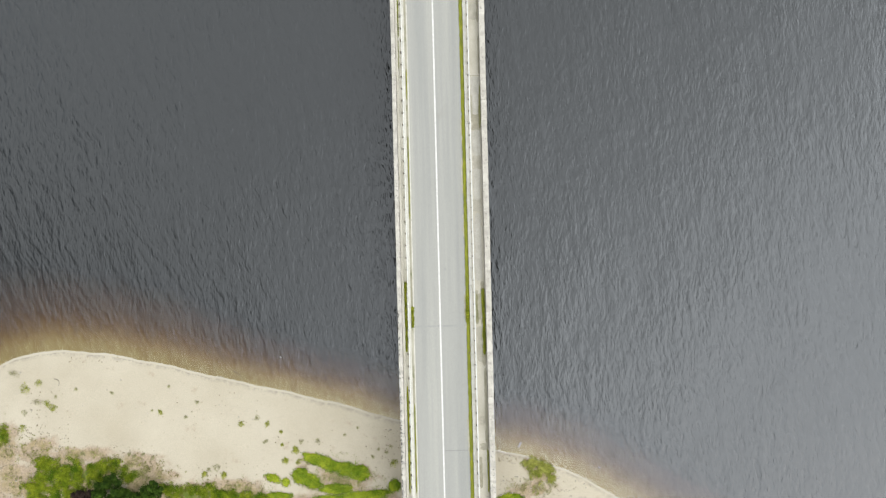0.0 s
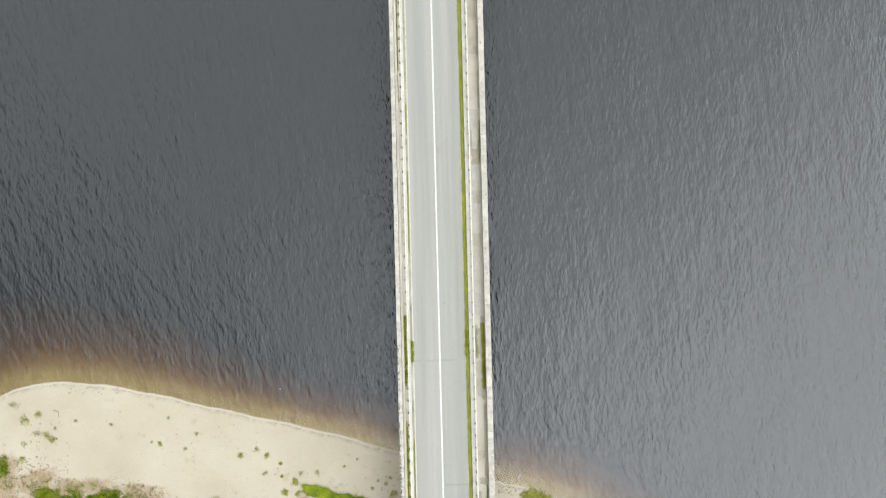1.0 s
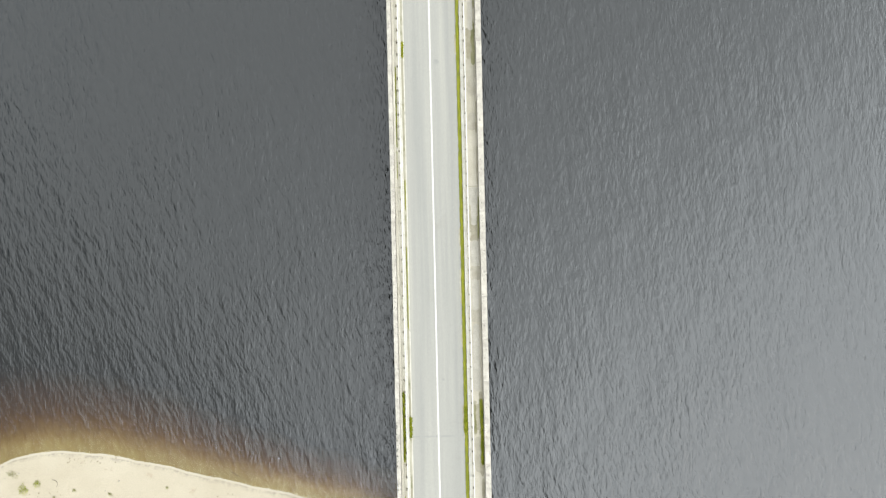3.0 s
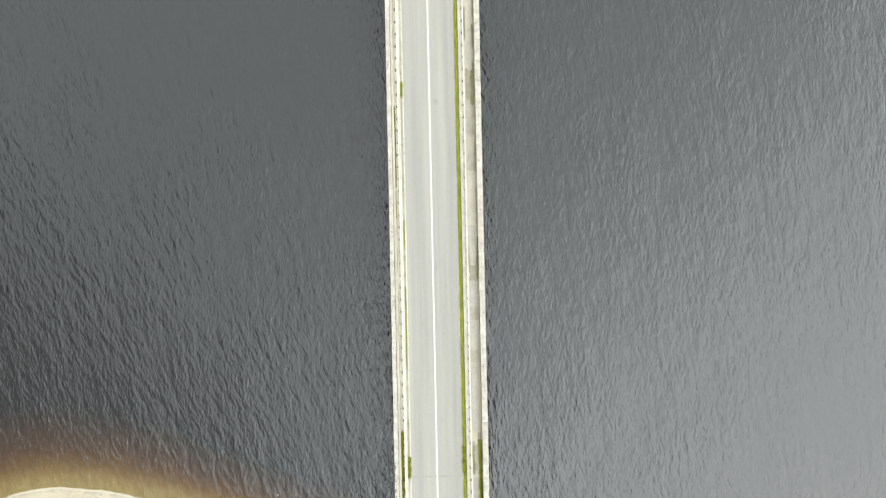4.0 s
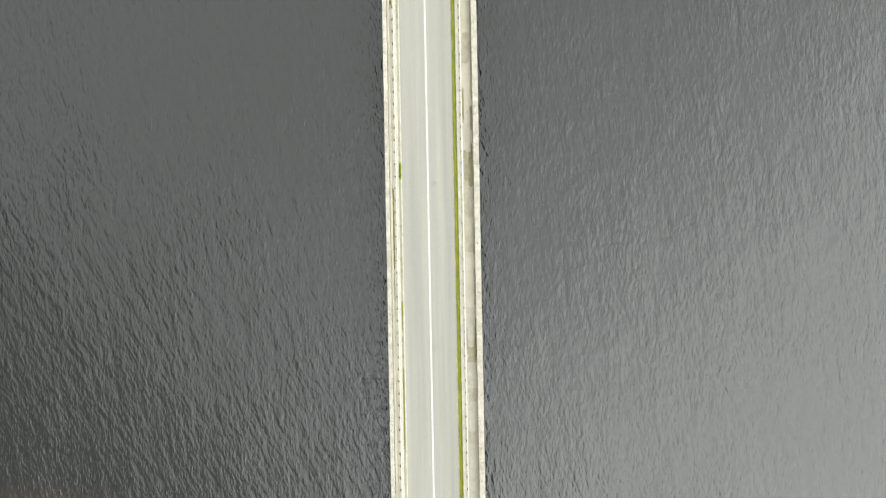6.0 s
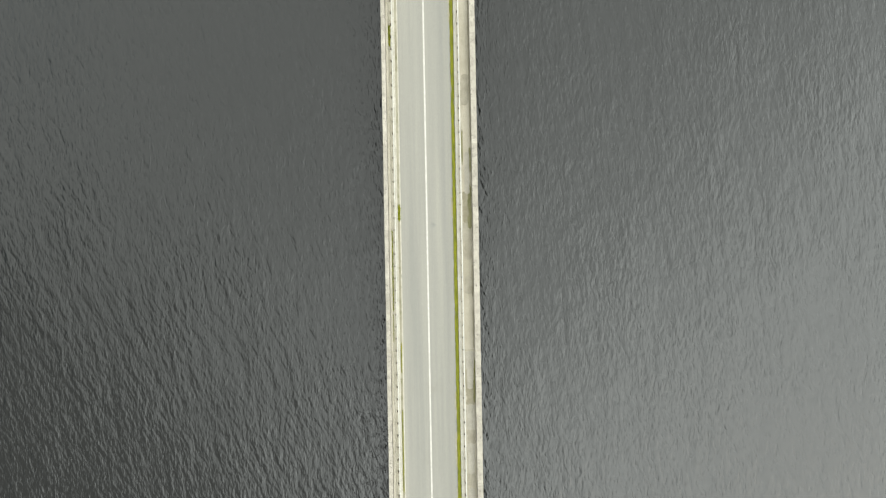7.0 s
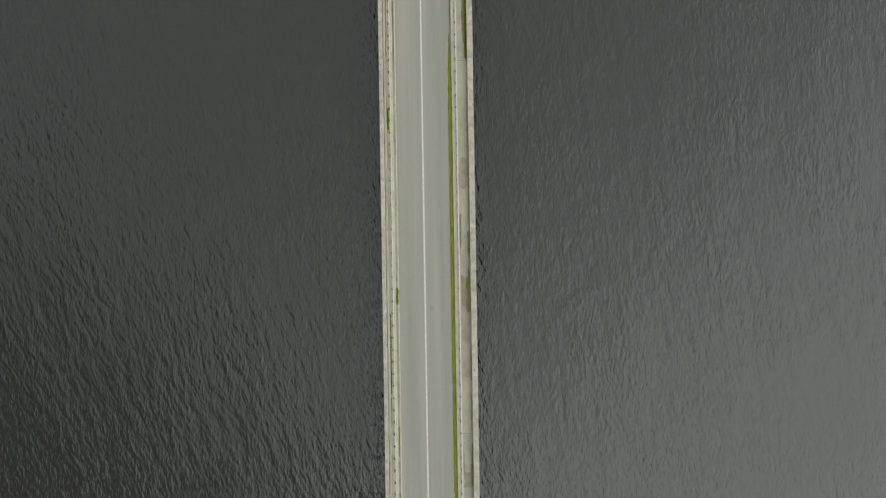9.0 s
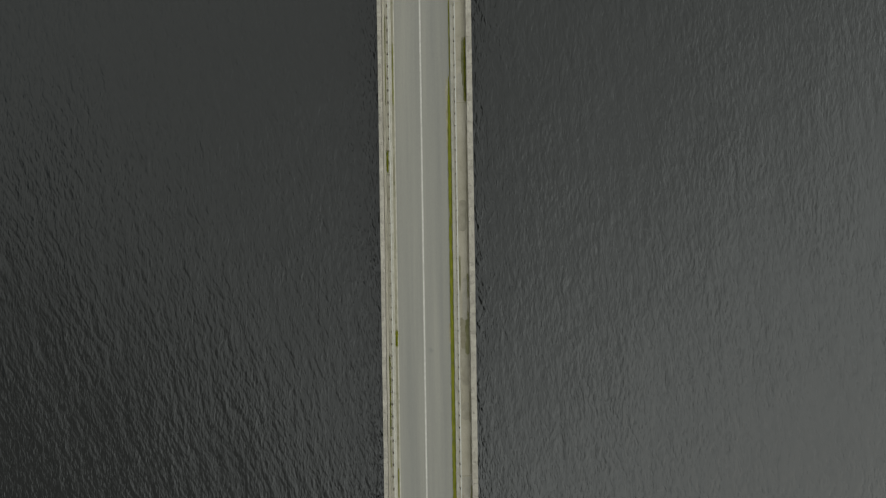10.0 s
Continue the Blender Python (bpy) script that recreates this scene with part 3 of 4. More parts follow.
# moss in the gutter on the footway side
ragged("moss", 2.36, 2.805, -50.0, 63.2, DECK + 0.002, MOSS, road, 0.30, 0.05, 1, 0.18, "bright green moss in the gutter")
ragged("moss", 2.62, 2.805, 63.0, 150.0, DECK + 0.002, MOSS, road, 0.5, 0.04, 2, 0.3, "bright green moss in the gutter")
for k, (x0, y0, y1) in enumerate(((2.22, -8.8, -5.0), (2.28, 1.2, 3.8), (2.3, 6.0, 10.0), (2.3, 11.5, 14.5), (2.3, 33.6, 36.0), (2.3, 55.0, 63.0), (2.3, -23, -18))):
    ragged("damp_patch", x0 - 0.12, 2.6, y0, y1, DECK + 0.0015, DAMP, road, 0.6, 0.0, 10 + k, 0.25)
for k, (x0, y0, y1) in enumerate(((2.30, -30.0, -9.0), (2.26, -5.0, 14.8), (2.33, 15.0, 24.0), (2.27, 24.5, 43.0), (2.29, 43.5, 54.0), (2.56, 64.0, 90.0))):
    ragged("damp_fringe", x0, x0 + 0.24, y0, y1, DECK + 0.0012, FRINGE, road, 0.7, 0.0, 160 + k, 0.2)
part("oil_spot", disc(0.15, 32.9, 0.35, 0.28, DECK + 0.002), FADED, road, "faint dark oil spot")
part("oil_spot", disc(0.19, -2.25, 0.12, 0.14, DECK + 0.002), FADED, road, "faint dark oil spot")
# moss beside the far kerb
for k, (x0, x1, y0, y1) in enumerate(((-3.66, -3.38, -8.6, -6.2), (-3.64, -3.5, 3.3, 12.5), (-3.64, -3.5, 16.5, 20), (-3.66, -3.42, 33.3, 35.2),
                                      (-3.64, -3.52, 60, 67), (-3.64, -3.48, -27, -17))):
    ragged("moss", x0, x1, y0, y1, DECK + 0.009, MOSS, road, 0.4, 0.04, 30 + k, 0.2)
for k, (x0, x1, y0, y1) in enumerate(((-4.42, -4.14, -11.3, -3.4), (-4.44, -4.34, 20, 23.2), (-4.44, -4.30, 23.4, 32.5), (-4.42, -4.2, 52.6, 55.0),
                                      (-4.44, -4.34, 60, 70), (-4.42, -4.2, -27, -15))):
    ragged("moss", x0, x1, y0, y1, TOP + 0.001, MOSS, verge, 0.4, 0.04, 50 + k, 0.2)
# damp and moss on the footway
for k, (x0, x1, y0, y1) in enumerate(((3.42, 4.5, -7.9, -5.0), (3.4, 3.8, -8.4, -4.6), (4.0, 4.5, -5.6, -3.6), (4.15, 4.5, -22.5, -13.2), (3.4, 4.5, -22.3, -21.5), (3.4, 3.8, -26.5, -23),
                                      (3.42, 4.5, 12.9, 15.3), (3.42, 3.62, 14.8, 16.9), (4.28, 4.5, 14.6, 17.2), (3.42, 4.5, 33.0, 36.6), (3.42, 3.64, 39.4, 43.4), (4.1, 4.5, 36.0, 37.6),
                                      (4.2, 4.5, 38.6, 41.2), (4.3, 4.52, 24.9, 28.4), (4.34, 4.52, 19.2, 23.5), (3.95, 4.5, 62.2, 67.5), (4.2, 4.5, 60.3, 62.8), (3.98, 4.5, -13.0, -4.2), (4.35, 4.52, 42, 58))):
    ragged("damp_stain", x0, x1, y0, y1, TOP + 0.002 + 0.0012 * k, DAMP, footway, 0.35, 0.0, 70 + k, 0.12)
for k, (x0, x1, y0, y1) in enumerate(((3.96, 4.5, 62.0, 67.2), (4.18, 4.5, 60.4, 62.6), (3.98, 4.5, 32.4, 37.2), (4.24, 4.5, 38.8, 41.4), (3.42, 3.60, 39.6, 43.2), (4.26, 4.5, 13.2, 15.8),
                                      (4.0, 4.5, -6.6, -4.4), (3.44, 3.75, -8.2, -5.0))):
    ragged("mossy_stain", x0, x1, y0, y1, TOP + 0.0255 + 0.0004 * k, OLIVE, footway, 0.45, 0.0, 180 + k, 0.12)
for k, (x0, x1, y0, y1) in enumerate(((3.42, 4.5, 8.6, 10.3), (3.42, 4.5, 4.0, 5.6), (3.5, 4.45, 25.2, 27.2), (3.42, 4.5, 29.0, 33.2), (3.42, 4.5, -12.6, -8.6), (3.42, 4.4, 46.0, 49.5))):
    ragged("faint_stain", x0, x1, y0, y1, TOP + 0.0020 + 0.0007 * k, FAINT, footway, 0.35, 0.0, 140 + k, 0.12)
for k, (x0, x1, y0, y1) in enumerate(((4.08, 4.5, -11.8, -4.4), (4.3, 4.5, -27, -22.2), (4.3, 4.5, 60.3, 67.5), (4.4, 4.5, 13.5, 18))):
    ragged("moss", x0, x1, y0, y1, TOP + 0.026, MOSS, footway, 0.4, 0.03, 100 + k, 0.2)
for k, (x0, x1, y0, y1) in enumerate(((3.42, 4.48, 16.9, 18.95), (3.62, 4.28, 14.7, 17.2), (3.44, 4.45, 10.2, 13.1), (3.7, 4.3, 36.2, 40.9), (3.5, 4.35, 5.3, 8.8), (3.44, 4.3, -3.6, 3.9),
                                      (3.5, 4.1, 60.5, 63.5))):
    ragged("washed_patch", x0, x1, y0, y1, TOP + 0.028 + 0.001 * k, PALE, footway, 0.3, 0.0, 120 + k, 0.12)
for y in (19.03, 60.2):
    part("joint_gap", box(3.16, 4.5, y - 0.03, y + 0.03, TOP + 0.026, TOP + 0.032), DAMP, footway)
for y in (-8.5, 19.03, 60.2):
    part("joint_gap", box(-4.42, -4.01, y - 0.04, y + 0.04, TOP - 0.01, TOP + 0.006), DAMP, verge)


def edge_lumps(x, y0, y1, count, seed, label):
    """Near-black flat lumps along the outer edge of the coping, in a broken line."""
    r = random.Random(seed)
    verts, faces = [], []
    for _ in range(count):
        y = r.uniform(y0, y1)
        cx, rx, ry = x + abs(r.gauss(0, 0.07)), r.uniform(0.03, 0.10), r.uniform(0.05, 0.20)
        k, n, turn = len(verts), 9, r.uniform(-0.5, 0.5)
        for i in range(n):
            a = 6.28318 * i / n
            d = r.uniform(0.6, 1.1)
            u, v = d * rx * math.cos(a), d * ry * math.sin(a)
            verts.append((cx + u * math.cos(turn) - v * math.sin(turn), y + u * math.sin(turn) + v * math.cos(turn), DECK + 0.994))
        verts.append((cx, y, DECK + 1.03))
        faces += [(k + i, k + (i + 1) % n, k + n) for i in range(n)]
    thing("lichen_crust", mesh_of("lichen_crust", verts, faces, EDGE_LUMPS), EDGE_LUMPS, label, "lichen", kind="stuff")


edge_lumps(-5.10, -45.0, -13.0, 230, 3, "dark broken lumps along the outer coping edge")
edge_lumps(-5.08, -13.0, -6.5, 20, 4, "sparse dark lumps along the outer coping edge")


def weeds(x0, x1, y0, y1, z, count, seed, label):
    """A clump of short grass in a crack of the bridge, one tangle of blades on a mat of roots."""
    r = random.Random(seed)
    n = 12
    verts, faces = [], []
    for i in range(n + 1):
        y = y0 + (y1 - y0) * i / n
        w = 0.35 * (x1 - x0) * math.sin(3.14159 * (i + 0.3) / (n + 0.6))
        c = (x0 + x1) / 2 + 0.05 * noise.noise((y, seed, 1))
        verts += [(c - w, y, z), (c + w, y, z + 0.02)]
        if i:
            k = 2 * i
            faces.append((k - 2, k - 1, k + 1, k))
    for _ in range(count):
        y = y0 + (y1 - y0) * r.random()
        bulge = 0.45 + 0.55 * abs(noise.noise((y * 1.3, seed * 3.1, 0.5))) * 2
        x = (x0 + x1) / 2 + (x1 - x0) * 0.5 * bulge * r.uniform(-1, 1)
        a, h, w = r.uniform(0, 6.283), r.uniform(0.05, 0.16), r.uniform(0.012, 0.022)
        dx, dy, far = math.cos(a), math.sin(a), r.uniform(0.06, 0.18)
        k = len(verts)
        verts += [(x - dy * w, y + dx * w, z), (x + dy * w, y - dx * w, z), (x + dx * far * 0.6 + dy * w, y + dy * far * 0.6 - dx * w, z + h),
                  (x + dx * far * 0.6 - dy * w, y + dy * far * 0.6 + dx * w, z + h), (x + dx * far, y + dy * far, z + h * 0.8)]
        faces += [(k, k + 1, k + 2, k + 3), (k + 3, k + 2, k + 4)]
    thing("weeds", mesh_of("weeds", verts, faces, WEED, False), WEED, label, "weeds", "weeds on the bridge", kind="stuff")


weeds(-4.42, -4.05, -11.2, -3.6, TOP + 0.03, 900, 1, "long clump of green weeds between parapet and kerb")
weeds(-3.74, -3.36, -8.6, -6.3, DECK + 0.03, 320, 2, "clump of green weeds in the gutter")
weeds(-3.72, -3.40, 33.4, 35.2, DECK + 0.03, 200, 3, "clump of green weeds in the gutter")
weeds(-4.42, -4.14, 52.6, 55.0, TOP + 0.03, 120, 4, "clump of green weeds between parapet and kerb")
weeds(2.28, 2.80, -8.2, -5.2, DECK + 0.04, 420, 5, "clump of green weeds beside the footway kerb")
weeds(4.22, 4.50, -11.6, -5.6, TOP + 0.03, 520, 6, "strip of green weeds along the parapet")
weeds(4.25, 4.50, 61.0, 67.0, TOP + 0.03, 380, 7, "strip of green weeds along the parapet")
weeds(-4.42, -4.28, 23.6, 32.3, TOP + 0.03, 360, 8, "thin line of green weeds along the parapet")
weeds(-4.40, -4.12, -26.0, -15.5, TOP + 0.03, 420, 9, "sparse weeds between parapet and kerb")

# ---------------------------------------------------------------- plants and debris on the beach
def ground_z(x, y):
    return float(height(np.array(float(x)), np.array(float(y))))


def blades(name, spots, count, tall, material, label, width=0.02, gaps=0.35):
    """Tufts of grass blades strewn over ellipses of the plan: centre, radii, turn."""
    r = random.Random(len(name) + count)
    verts, faces = [], []
    for px, py, rx, ry, turn in spots:
        n = int(count * rx * ry)
        cx, cy = spot(px, py)
        for _ in range(n):
            a, d = r.uniform(0, 6.283), r.random() ** 0.6 * 1.04
            edge = 1 + 0.35 * noise.noise((math.cos(a) * 1.7 + px, math.sin(a) * 1.7, py))
            ex, ey = d * edge * rx * math.cos(a), d * edge * ry * math.sin(a)
            q = radians(turn)
            x, y = cx + ex * math.cos(q) - ey * math.sin(q), cy + ex * math.sin(q) + ey * math.cos(q)
            if noise.noise((x * 1.1, y * 1.1, 2.0)) + gaps < d * r.uniform(0.1, 0.9):
                continue
            mx, my, z = x, y, ground_z(x, y)
            for _ in range(5):
                x, y = mx + r.gauss(0, 0.09), my + r.gauss(0, 0.09)
                b = r.uniform(0, 6.283)
                h = tall * r.uniform(0.5, 1.2) * (1.15 - 0.55 * d)
                lean = h * r.uniform(0.6, 1.6)
                w = width * r.uniform(0.7, 1.4)
                dx, dy = math.cos(b), math.sin(b)
                k = len(verts)
                verts += [(x - dy * w, y + dx * w, z - 0.01), (x + dy * w, y - dx * w, z - 0.01),
                          (x + dx * lean * 0.45 + dy * w, y + dy * lean * 0.45 - dx * w, z + h * 0.7),
                          (x + dx * lean * 0.45 - dy * w, y + dy * lean * 0.45 + dx * w, z + h * 0.7),
                          (x + dx * lean, y + dy * lean, z + h)]
                faces += [(k, k + 1, k + 2, k + 3), (k + 3, k + 2, k + 4)]
    return thing(name, mesh_of(name, verts, faces, material, False), material, label, "grass", kind="stuff")


def mats(name, spots, material, label):
    """Low cushions of turf with uneven outlines under the blades."""
    verts, faces = [], []
    for px, py, rx, ry, turn in spots:
        cx, cy = spot(px, py)
        q, first, n = radians(turn), len(verts), 40
        verts.append((cx, cy, ground_z(cx, cy) + 0.09))
        for ring, lift in ((0.45, 0.085), (0.78, 0.065), (1.0, -0.02)):
            for i in range(n):
                a = 6.28318 * i / n
                edge = 0.90 * ring * (1 + 0.30 * noise.noise((math.cos(a) * 1.7 + px, math.sin(a) * 1.7, py)) + 0.20 * noise.noise((math.cos(a) * 6 + px, math.sin(a) * 7, py)))
                ex, ey = edge * rx * math.cos(a), edge * ry * math.sin(a)
                x, y = cx + ex * math.cos(q) - ey * math.sin(q), cy + ex * math.sin(q) + ey * math.cos(q)
                verts.append((x, y, ground_z(x, y) + lift + (0.04 * noise.noise((x * 2, y * 2, 3)) if ring < 1 else 0)))
        for i in range(n):
            j = (i + 1) % n
            faces.append((first, first + 1 + i, first + 1 + j))
            for r in (0, 1):
                a, b = first + 1 + r * n, first + 1 + (r + 1) * n
                faces.append((a + i, b + i, b + j, a + j))
    return thing(name, mesh_of(name, verts, faces, material), material, label, "turf", kind="stuff")


mats("turf", PATCHES, TURF, "low cushions of bright green turf on the sand")
blades("grass", PATCHES, 260, 0.15, GRASS, "bright green grass growing on the pale sand", 0.024, 0.7)
blades("meadow_grass", MEADOW_SPOTS, 260, 0.24, MEADOW, "deep green grass behind the beach", 0.024, 0.30)
blades("shore_grass", SHORE_SPOTS, 300, 0.26, HERB, "loose yellow-green grass by the water", 0.022, 0.35)
blades("thin_grass", LAWN, 130, 0.10, THIN, "thin yellow-green grass round the turf", 0.016, 0.3)
blades("dry_grass", SOIL, 16, 0.18, DRYGRASS, "thin dry yellow grass on the sand", 0.028)


def tuft(px, py, radius, material, label, leaves, heart):
    """One tuft of short blades standing on the sand, rarely quite round."""
    r = random.Random(px * 31 + py)
    cx, cy = spot(px, py)
    verts, faces = [(0, 0, 0.05)], []
    ring, squeeze, turn = 14, r.uniform(0.55, 1.0), r.uniform(0, 3.14)

    def out(a, d):
        d *= 1 + 0.8 * noise.noise((math.cos(a) * 1.5 + px, math.sin(a) * 1.5, py))
        u, v = d * math.cos(a), d * math.sin(a) * squeeze
        return u * math.cos(turn) - v * math.sin(turn), u * math.sin(turn) + v * math.cos(turn)

    for i in range(ring):
        x, y = out(6.28318 * i / ring, heart * radius)
        verts.append((x, y, -0.01))
        faces.append((0, 1 + i, 1 + (i + 1) % ring))
    for _ in range(int(leaves * (0.1 + radius))):
        a = r.uniform(0, 6.283)
        x, y = out(a, radius * r.random() ** 0.6)
        h = 0.11 * r.uniform(0.4, 1.0)
        b, w = r.uniform(0, 6.283), r.uniform(0.012, 0.026)
        dx, dy = math.cos(b), math.sin(b)
        far = r.uniform(0.05, 0.13)
        k = len(verts)
        verts += [(x - dy * w, y + dx * w, 0), (x + dy * w, y - dx * w, 0), (x + dx * far * 0.6 + dy * w, y + dy * far * 0.6 - dx * w, h),
                  (x + dx * far * 0.6 - dy * w, y + dy * far * 0.6 + dx * w, h), (x + dx * far, y + dy * far, h * 0.8)]
        faces += [(k, k + 1, k + 2, k + 3), (k + 3, k + 2, k + 4)]
    ob = thing("grass_tuft", mesh_of("grass_tuft", verts, faces, material, False), material, label, "plant", "tufts on the beach")
    ob.location = (cx, cy, ground_z(cx, cy) - 0.01)


for px, py, radius in ((524, 797, 0.46), (506, 815, 0.42), (398, 840, 0.42), (364, 837, 0.38)):
    tuft(px, py, radius, HERB, "round cushion of bright yellow-green grass on the sand", 500, 0.9)
for px, py, radius in ((529, 817, 0.5), (46, 688, 0.8), (69, 678, 0.55), (85, 715, 0.7), (96, 722, 0.65),
                       (427, 750, 0.5), (474, 750, 0.5), (500, 787, 0.3), (697, 819, 0.7), (507, 852, 0.7), (285, 729, 0.45), (11, 771, 1.1), (7, 780, 0.9), (42, 757, 0.6), (498, 764, 0.3)):
    tuft(px, py, radius * 0.8, HERB, "small tuft of yellow-green grass on the sand", 330, 0.1)
for px, py, radius in ((25, 662, 0.9), (67, 711, 0.5), (199, 695, 0.35), (299, 684, 0.25), (349, 712, 0.35), (135, 689, 0.3), (330, 738, 0.3), (456, 739, 0.5), (470, 781, 0.45), (534, 781, 0.4),
                       (563, 780, 0.5), (385, 826, 0.6), (372, 830, 0.4), (660, 808, 0.35), (633, 757, 0.25), (240, 806, 0.45), (256, 803, 0.35), (232, 802, 0.3), (272, 810, 0.4), (150, 802, 0.5), (100, 702, 0.3),
                       (610, 770, 0.25), (684, 800, 0.4), (692, 790, 0.3), (670, 795, 0.25), (45, 730, 0.5), (270, 726, 0.25)):
    tuft(px, py, radius * 0.75, SCRUB, "sparse grey-green tuft of beach scrub", 190, 0.1)


def stones(name, spots, material, label, size, category):
    """Small worn lumps strewn over rectangles of the plan: corner, corner, how many."""
    r = random.Random(len(spots) + 5)
    ico = bmesh.new()
    bmesh.ops.create_icosphere(ico, subdivisions=1, radius=1.0)
    shape = [tuple(v.co) for v in ico.verts]
    tris = [tuple(v.index for v in f.verts) for f in ico.faces]
    ico.free()
    verts, faces = [], []
    for x0, y0, x1, y1, n in spots:
        for _ in range(n):
            x, y = spot(r.uniform(x0, x1), r.uniform(y0, y1))
            if inland(np.array(x), np.array(y)) < 0.15:
                continue
            z, k, s, a = ground_z(x, y), len(verts), size * r.uniform(0.4, 1.3), r.uniform(0, 6.28)
            f, g = r.uniform(0.4, 1.0), r.uniform(0.3, 0.6)
            for v in shape:
                q = s * r.uniform(0.8, 1.2)
                vx, vy = v[0] * q, v[1] * q * f
                verts.append((x + vx * math.cos(a) - vy * math.sin(a), y + vx * math.sin(a) + vy * math.cos(a), z + v[2] * q * g + 0.02))
            faces += [tuple(i + k for i in t) for t in tris]
    return thing(name, mesh_of(name, verts, faces, material), material, label, category, kind="stuff")


stones("beach_debris", ((56, 705, 74, 717, 26), (0, 750, 130, 882, 420), (100, 786, 290, 822, 110), (120, 632, 210, 642, 30), (350, 815, 480, 870, 60), (380, 690, 470, 760, 25), (640, 755, 708, 830, 45), (480, 760, 600, 800, 20),
                        (882, 802, 915, 818, 40), (884, 846, 960, 868, 45), (884, 868, 990, 882, 30), (990, 850, 1060, 880, 12), (40, 690, 130, 740, 35), (240, 700, 360, 780, 25), (300, 640, 700, 780, 35)),
       PEBBLE, "brown drift debris and pebbles strewn on the sand", 0.08, "debris")
stones("pebbles", ((882, 800, 930, 822, 25), (884, 842, 1040, 882, 50), (0, 760, 120, 882, 50), (0, 630, 700, 760, 30)), ROCK, "pale pebbles strewn on the sand", 0.10, "pebbles")


def boulder(px, py, size, z_up, label):
    bm = bmesh.new()
    bmesh.ops.create_icosphere(bm, subdivisions=2, radius=1.0)
    for v in bm.verts:
        v.co *= 1 + 0.25 * noise.noise(v.co * 1.5 + Vector((px, py, 0)))
        v.co = Vector((v.co.x * size, v.co.y * size * 0.7, v.co.z * size * 0.5))
    ob = thing("stone", bm, ROCK, label, "stone", "stones by the water", smooth=True)
    x, y = spot(px, py)
    ob.location = (x, y, ground_z(x, y) + z_up)


boulder(496, 633, 0.2, 0.40, "pale stone breaking the surface of the water")
boulder(1061, 829, 0.17, 0.16, "pale stone in the shallows")
boulder(1052, 822, 0.12, 0.13, "pale stone in the shallows")
boulder(690, 761, 0.12, 0.03, "small white stone on the sand")

plank = thing("plank", box(-0.13, 0.13, -0.38, 0.38, 0, 0.07, 0.012), PLANK, "bleached driftwood plank lying in the shallows", "driftwood")
px_, py_ = spot(920, 788)
plank.matrix_world = pose(px_, py_, 0.02, 3, 2, -28)


def branch(px, py, length, bend, turn, thick, label):
    """A bare stick of drift wood."""
    cu = bpy.data.curves.new("stick", "CURVE")
    cu.dimensions, cu.bevel_depth, cu.bevel_resolution = "3D", thick, 1
    sp = cu.splines.new("POLY")
    sp.points.add(7)
    for i, pt in enumerate(sp.points):
        u = i / 7 - 0.5
        pt.co = (u * length, bend * (0.25 - u * u) * 4, 0.02 * math.sin(i * 2.0), 1)
        pt.radius = 1.1 - i / 10
    cu.materials.append(BARK)
    x, y = spot(px, py)
    ob = tagged(new("stick", cu), label, "driftwood", "driftwood sticks")
    ob.matrix_world = pose(x, y, max(ground_z(x, y), 0.0) + thick, 0, 0, turn)


branch(100, 677, 1.0, 0.35, -60, 0.03, "curved bare stick lying on the sand")
branch(419, 662, 1.1, 0.05, -35, 0.035, "bare stick at the water's edge")


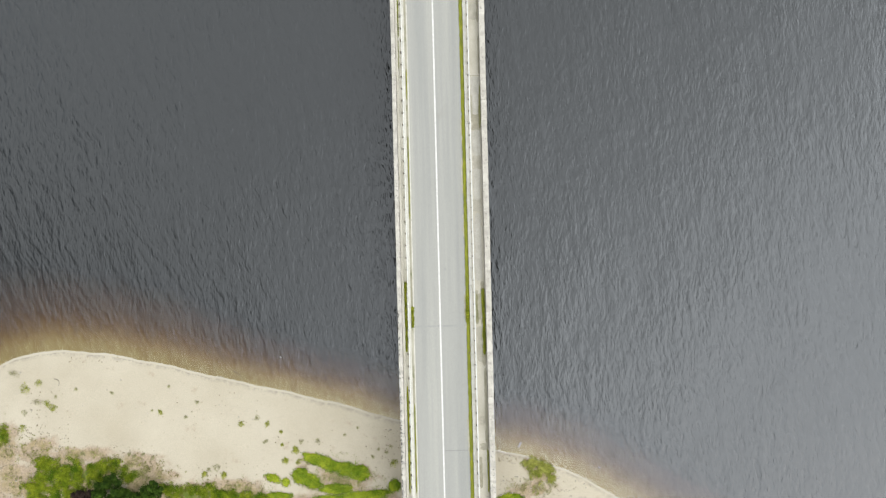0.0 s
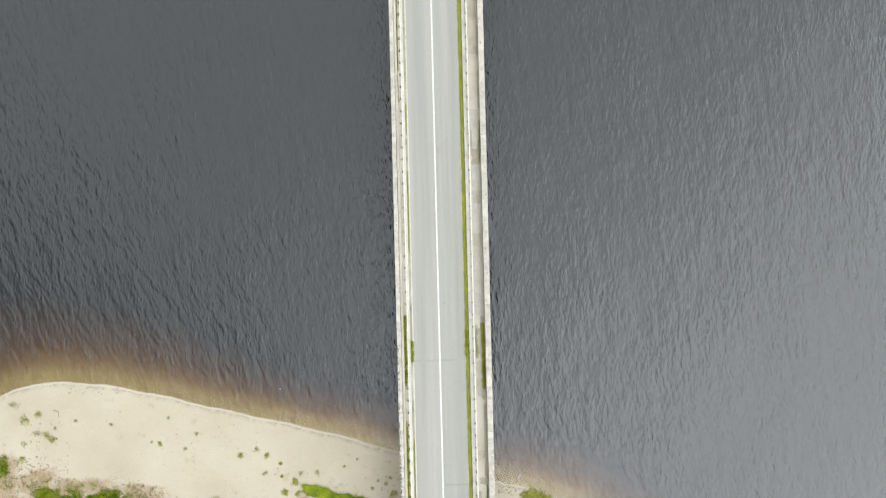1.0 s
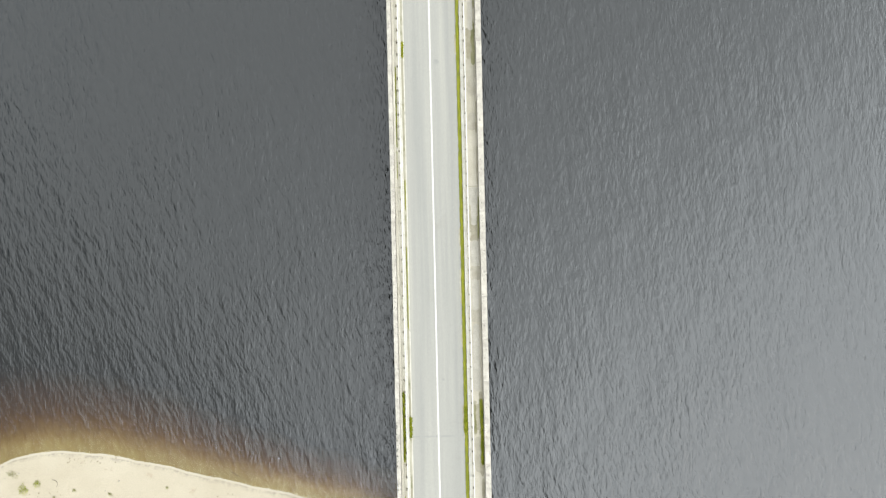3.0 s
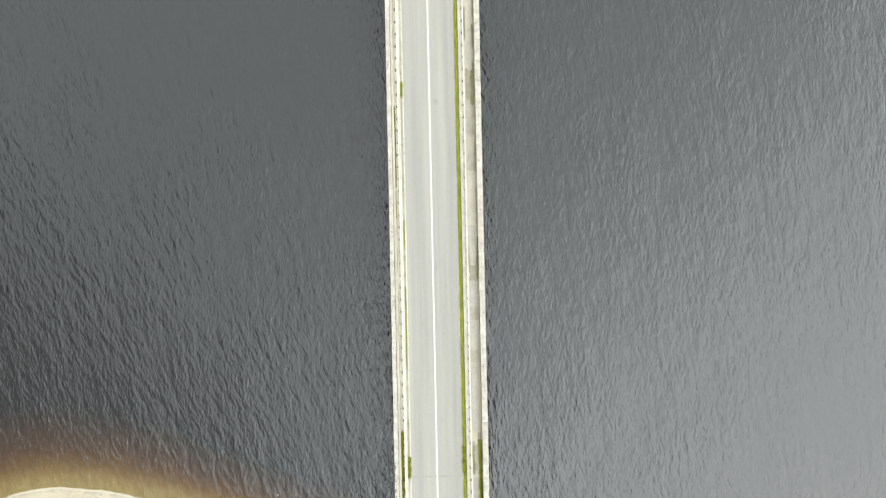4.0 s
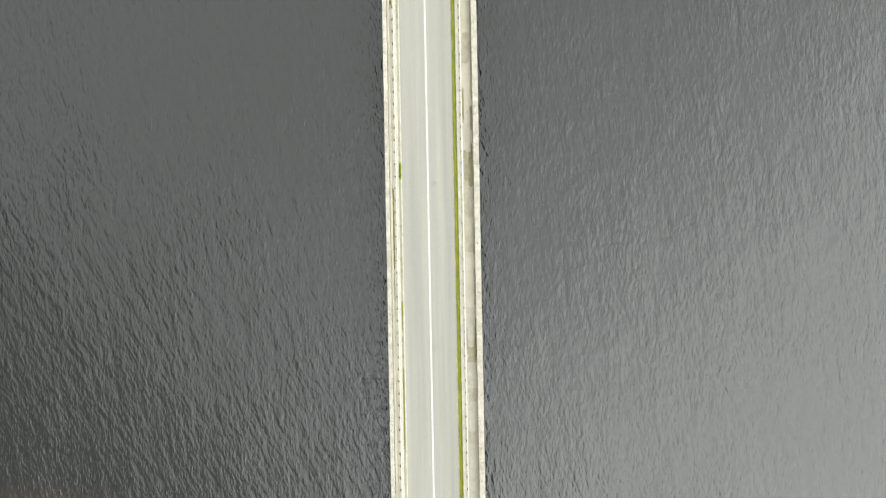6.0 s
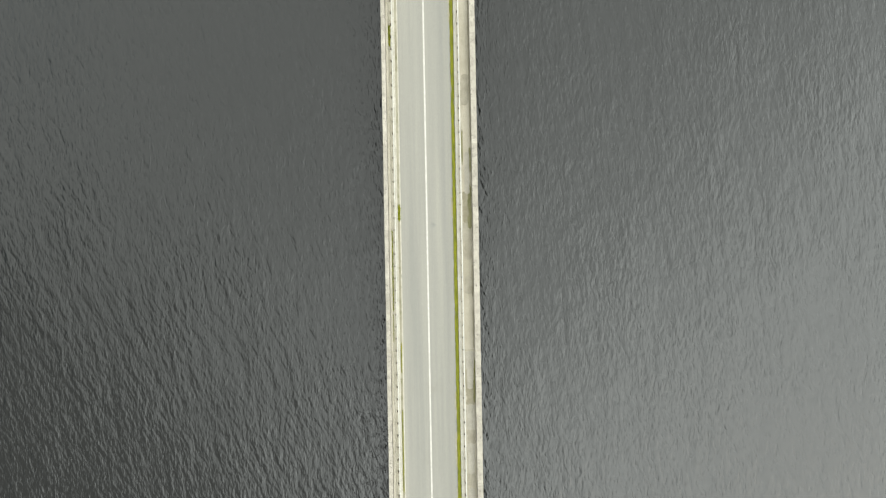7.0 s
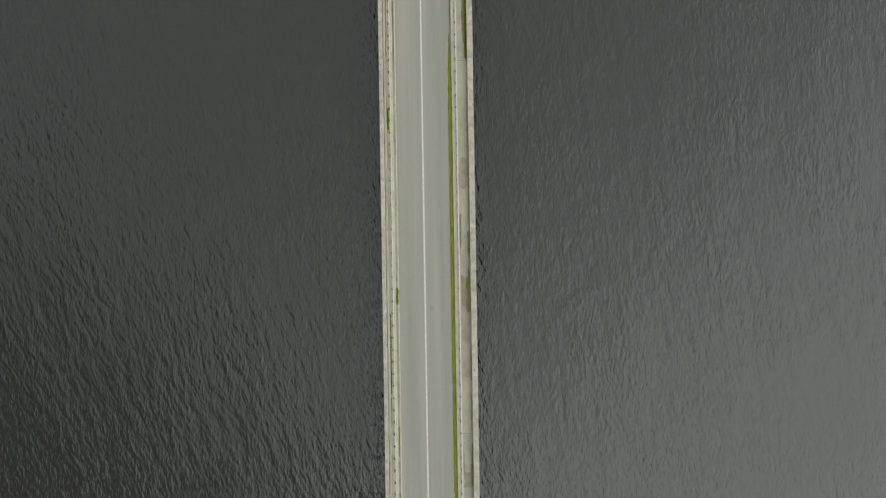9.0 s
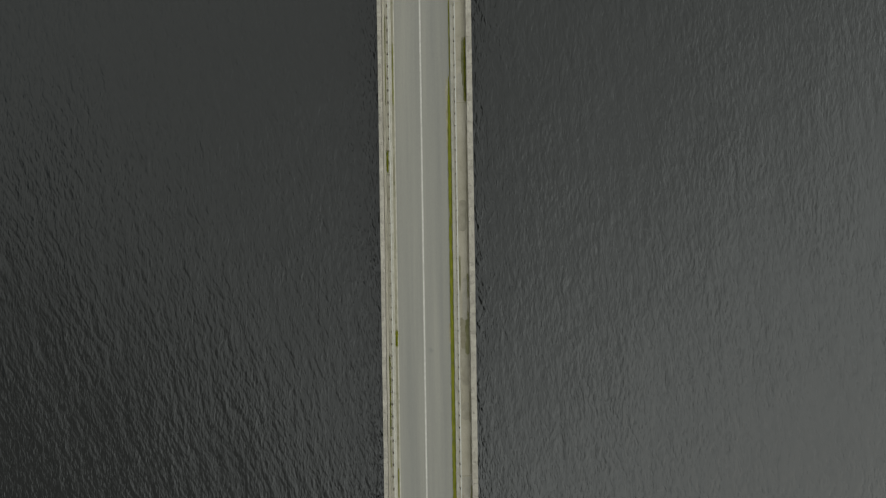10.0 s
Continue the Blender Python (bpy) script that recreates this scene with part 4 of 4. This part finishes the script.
def shrub(px, py, radius, tall, leaves, label, foliage=LEAF, look_of="dark green leaves"):
    """Stems that fork and a crown of leaf clumps with gaps."""
    r = random.Random(px)
    cx, cy = spot(px, py)
    bush = base("shrub", label, "shrub", "shrubs behind the beach", at=(cx, cy, ground_z(cx, cy) - 0.03))
    bm = bmesh.new()
    tips = []
    for k in range(15):
        a = 6.283 * k / 15 + r.uniform(-0.3, 0.3)
        out = radius * r.uniform(0.35, 0.95)
        p = Vector((0.08 * math.cos(a), 0.08 * math.sin(a), 0))
        end = Vector((out * math.cos(a), out * math.sin(a), tall * r.uniform(0.55, 1.0) * (1.1 - 0.5 * out / radius)))
        for s in range(4):
            q = p.lerp(end, 0.25 + 0.25 * s) + Vector((r.uniform(-.06, .06), r.uniform(-.06, .06), 0))
            way = q - p
            cone = bmesh.ops.create_cone(bm, cap_ends=True, segments=6, radius1=0.05 - 0.009 * s, radius2=0.042 - 0.009 * s, depth=way.length)["verts"]
            m = Matrix.Translation((p + q) / 2) @ way.to_track_quat("Z", "Y").to_matrix().to_4x4()
            for v in cone:
                v.co = m @ v.co
            p = q
            if s > 0:
                tips.append(Vector(q))
    part("stems", bm, BARK, bush)
    verts, faces = [], []
    for _ in range(leaves):
        c = r.choice(tips)
        p = c + Vector((r.gauss(0, 0.13), r.gauss(0, 0.13), r.gauss(0.05, 0.10))) * (radius / 1.6)
        a, tilt, s = r.uniform(0, 6.283), r.uniform(-0.6, 0.6), r.uniform(0.06, 0.14)
        u = Vector((math.cos(a), math.sin(a), tilt)) * s
        v = Vector((-math.sin(a), math.cos(a), r.uniform(-0.5, 0.5))) * s * 0.5
        k = len(verts)
        verts += [tuple(p - u), tuple(p + v), tuple(p + u), tuple(p - v)]
        faces.append((k, k + 1, k + 2, k + 3))
    part("crown", mesh_of("crown", verts, faces, foliage, False), foliage, bush, look_of)


shrub(208, 862, 2.1, 2.4, 9500, "dark green leafy shrub at the edge of the grass")
shrub(232, 874, 2.0, 2.0, 7000, "dark green leafy shrub at the edge of the grass")
shrub(283, 860, 1.3, 2.8, 5500, "tall dark green shrub at the edge of the grass")
shrub(160, 880, 1.7, 1.3, 7500, "low brown shrub, half dead, in the grass", DEAD, "dark brown withered leaves")
shrub(262, 884, 2.2, 2.2, 7500, "dark green leafy shrub at the edge of the grass")
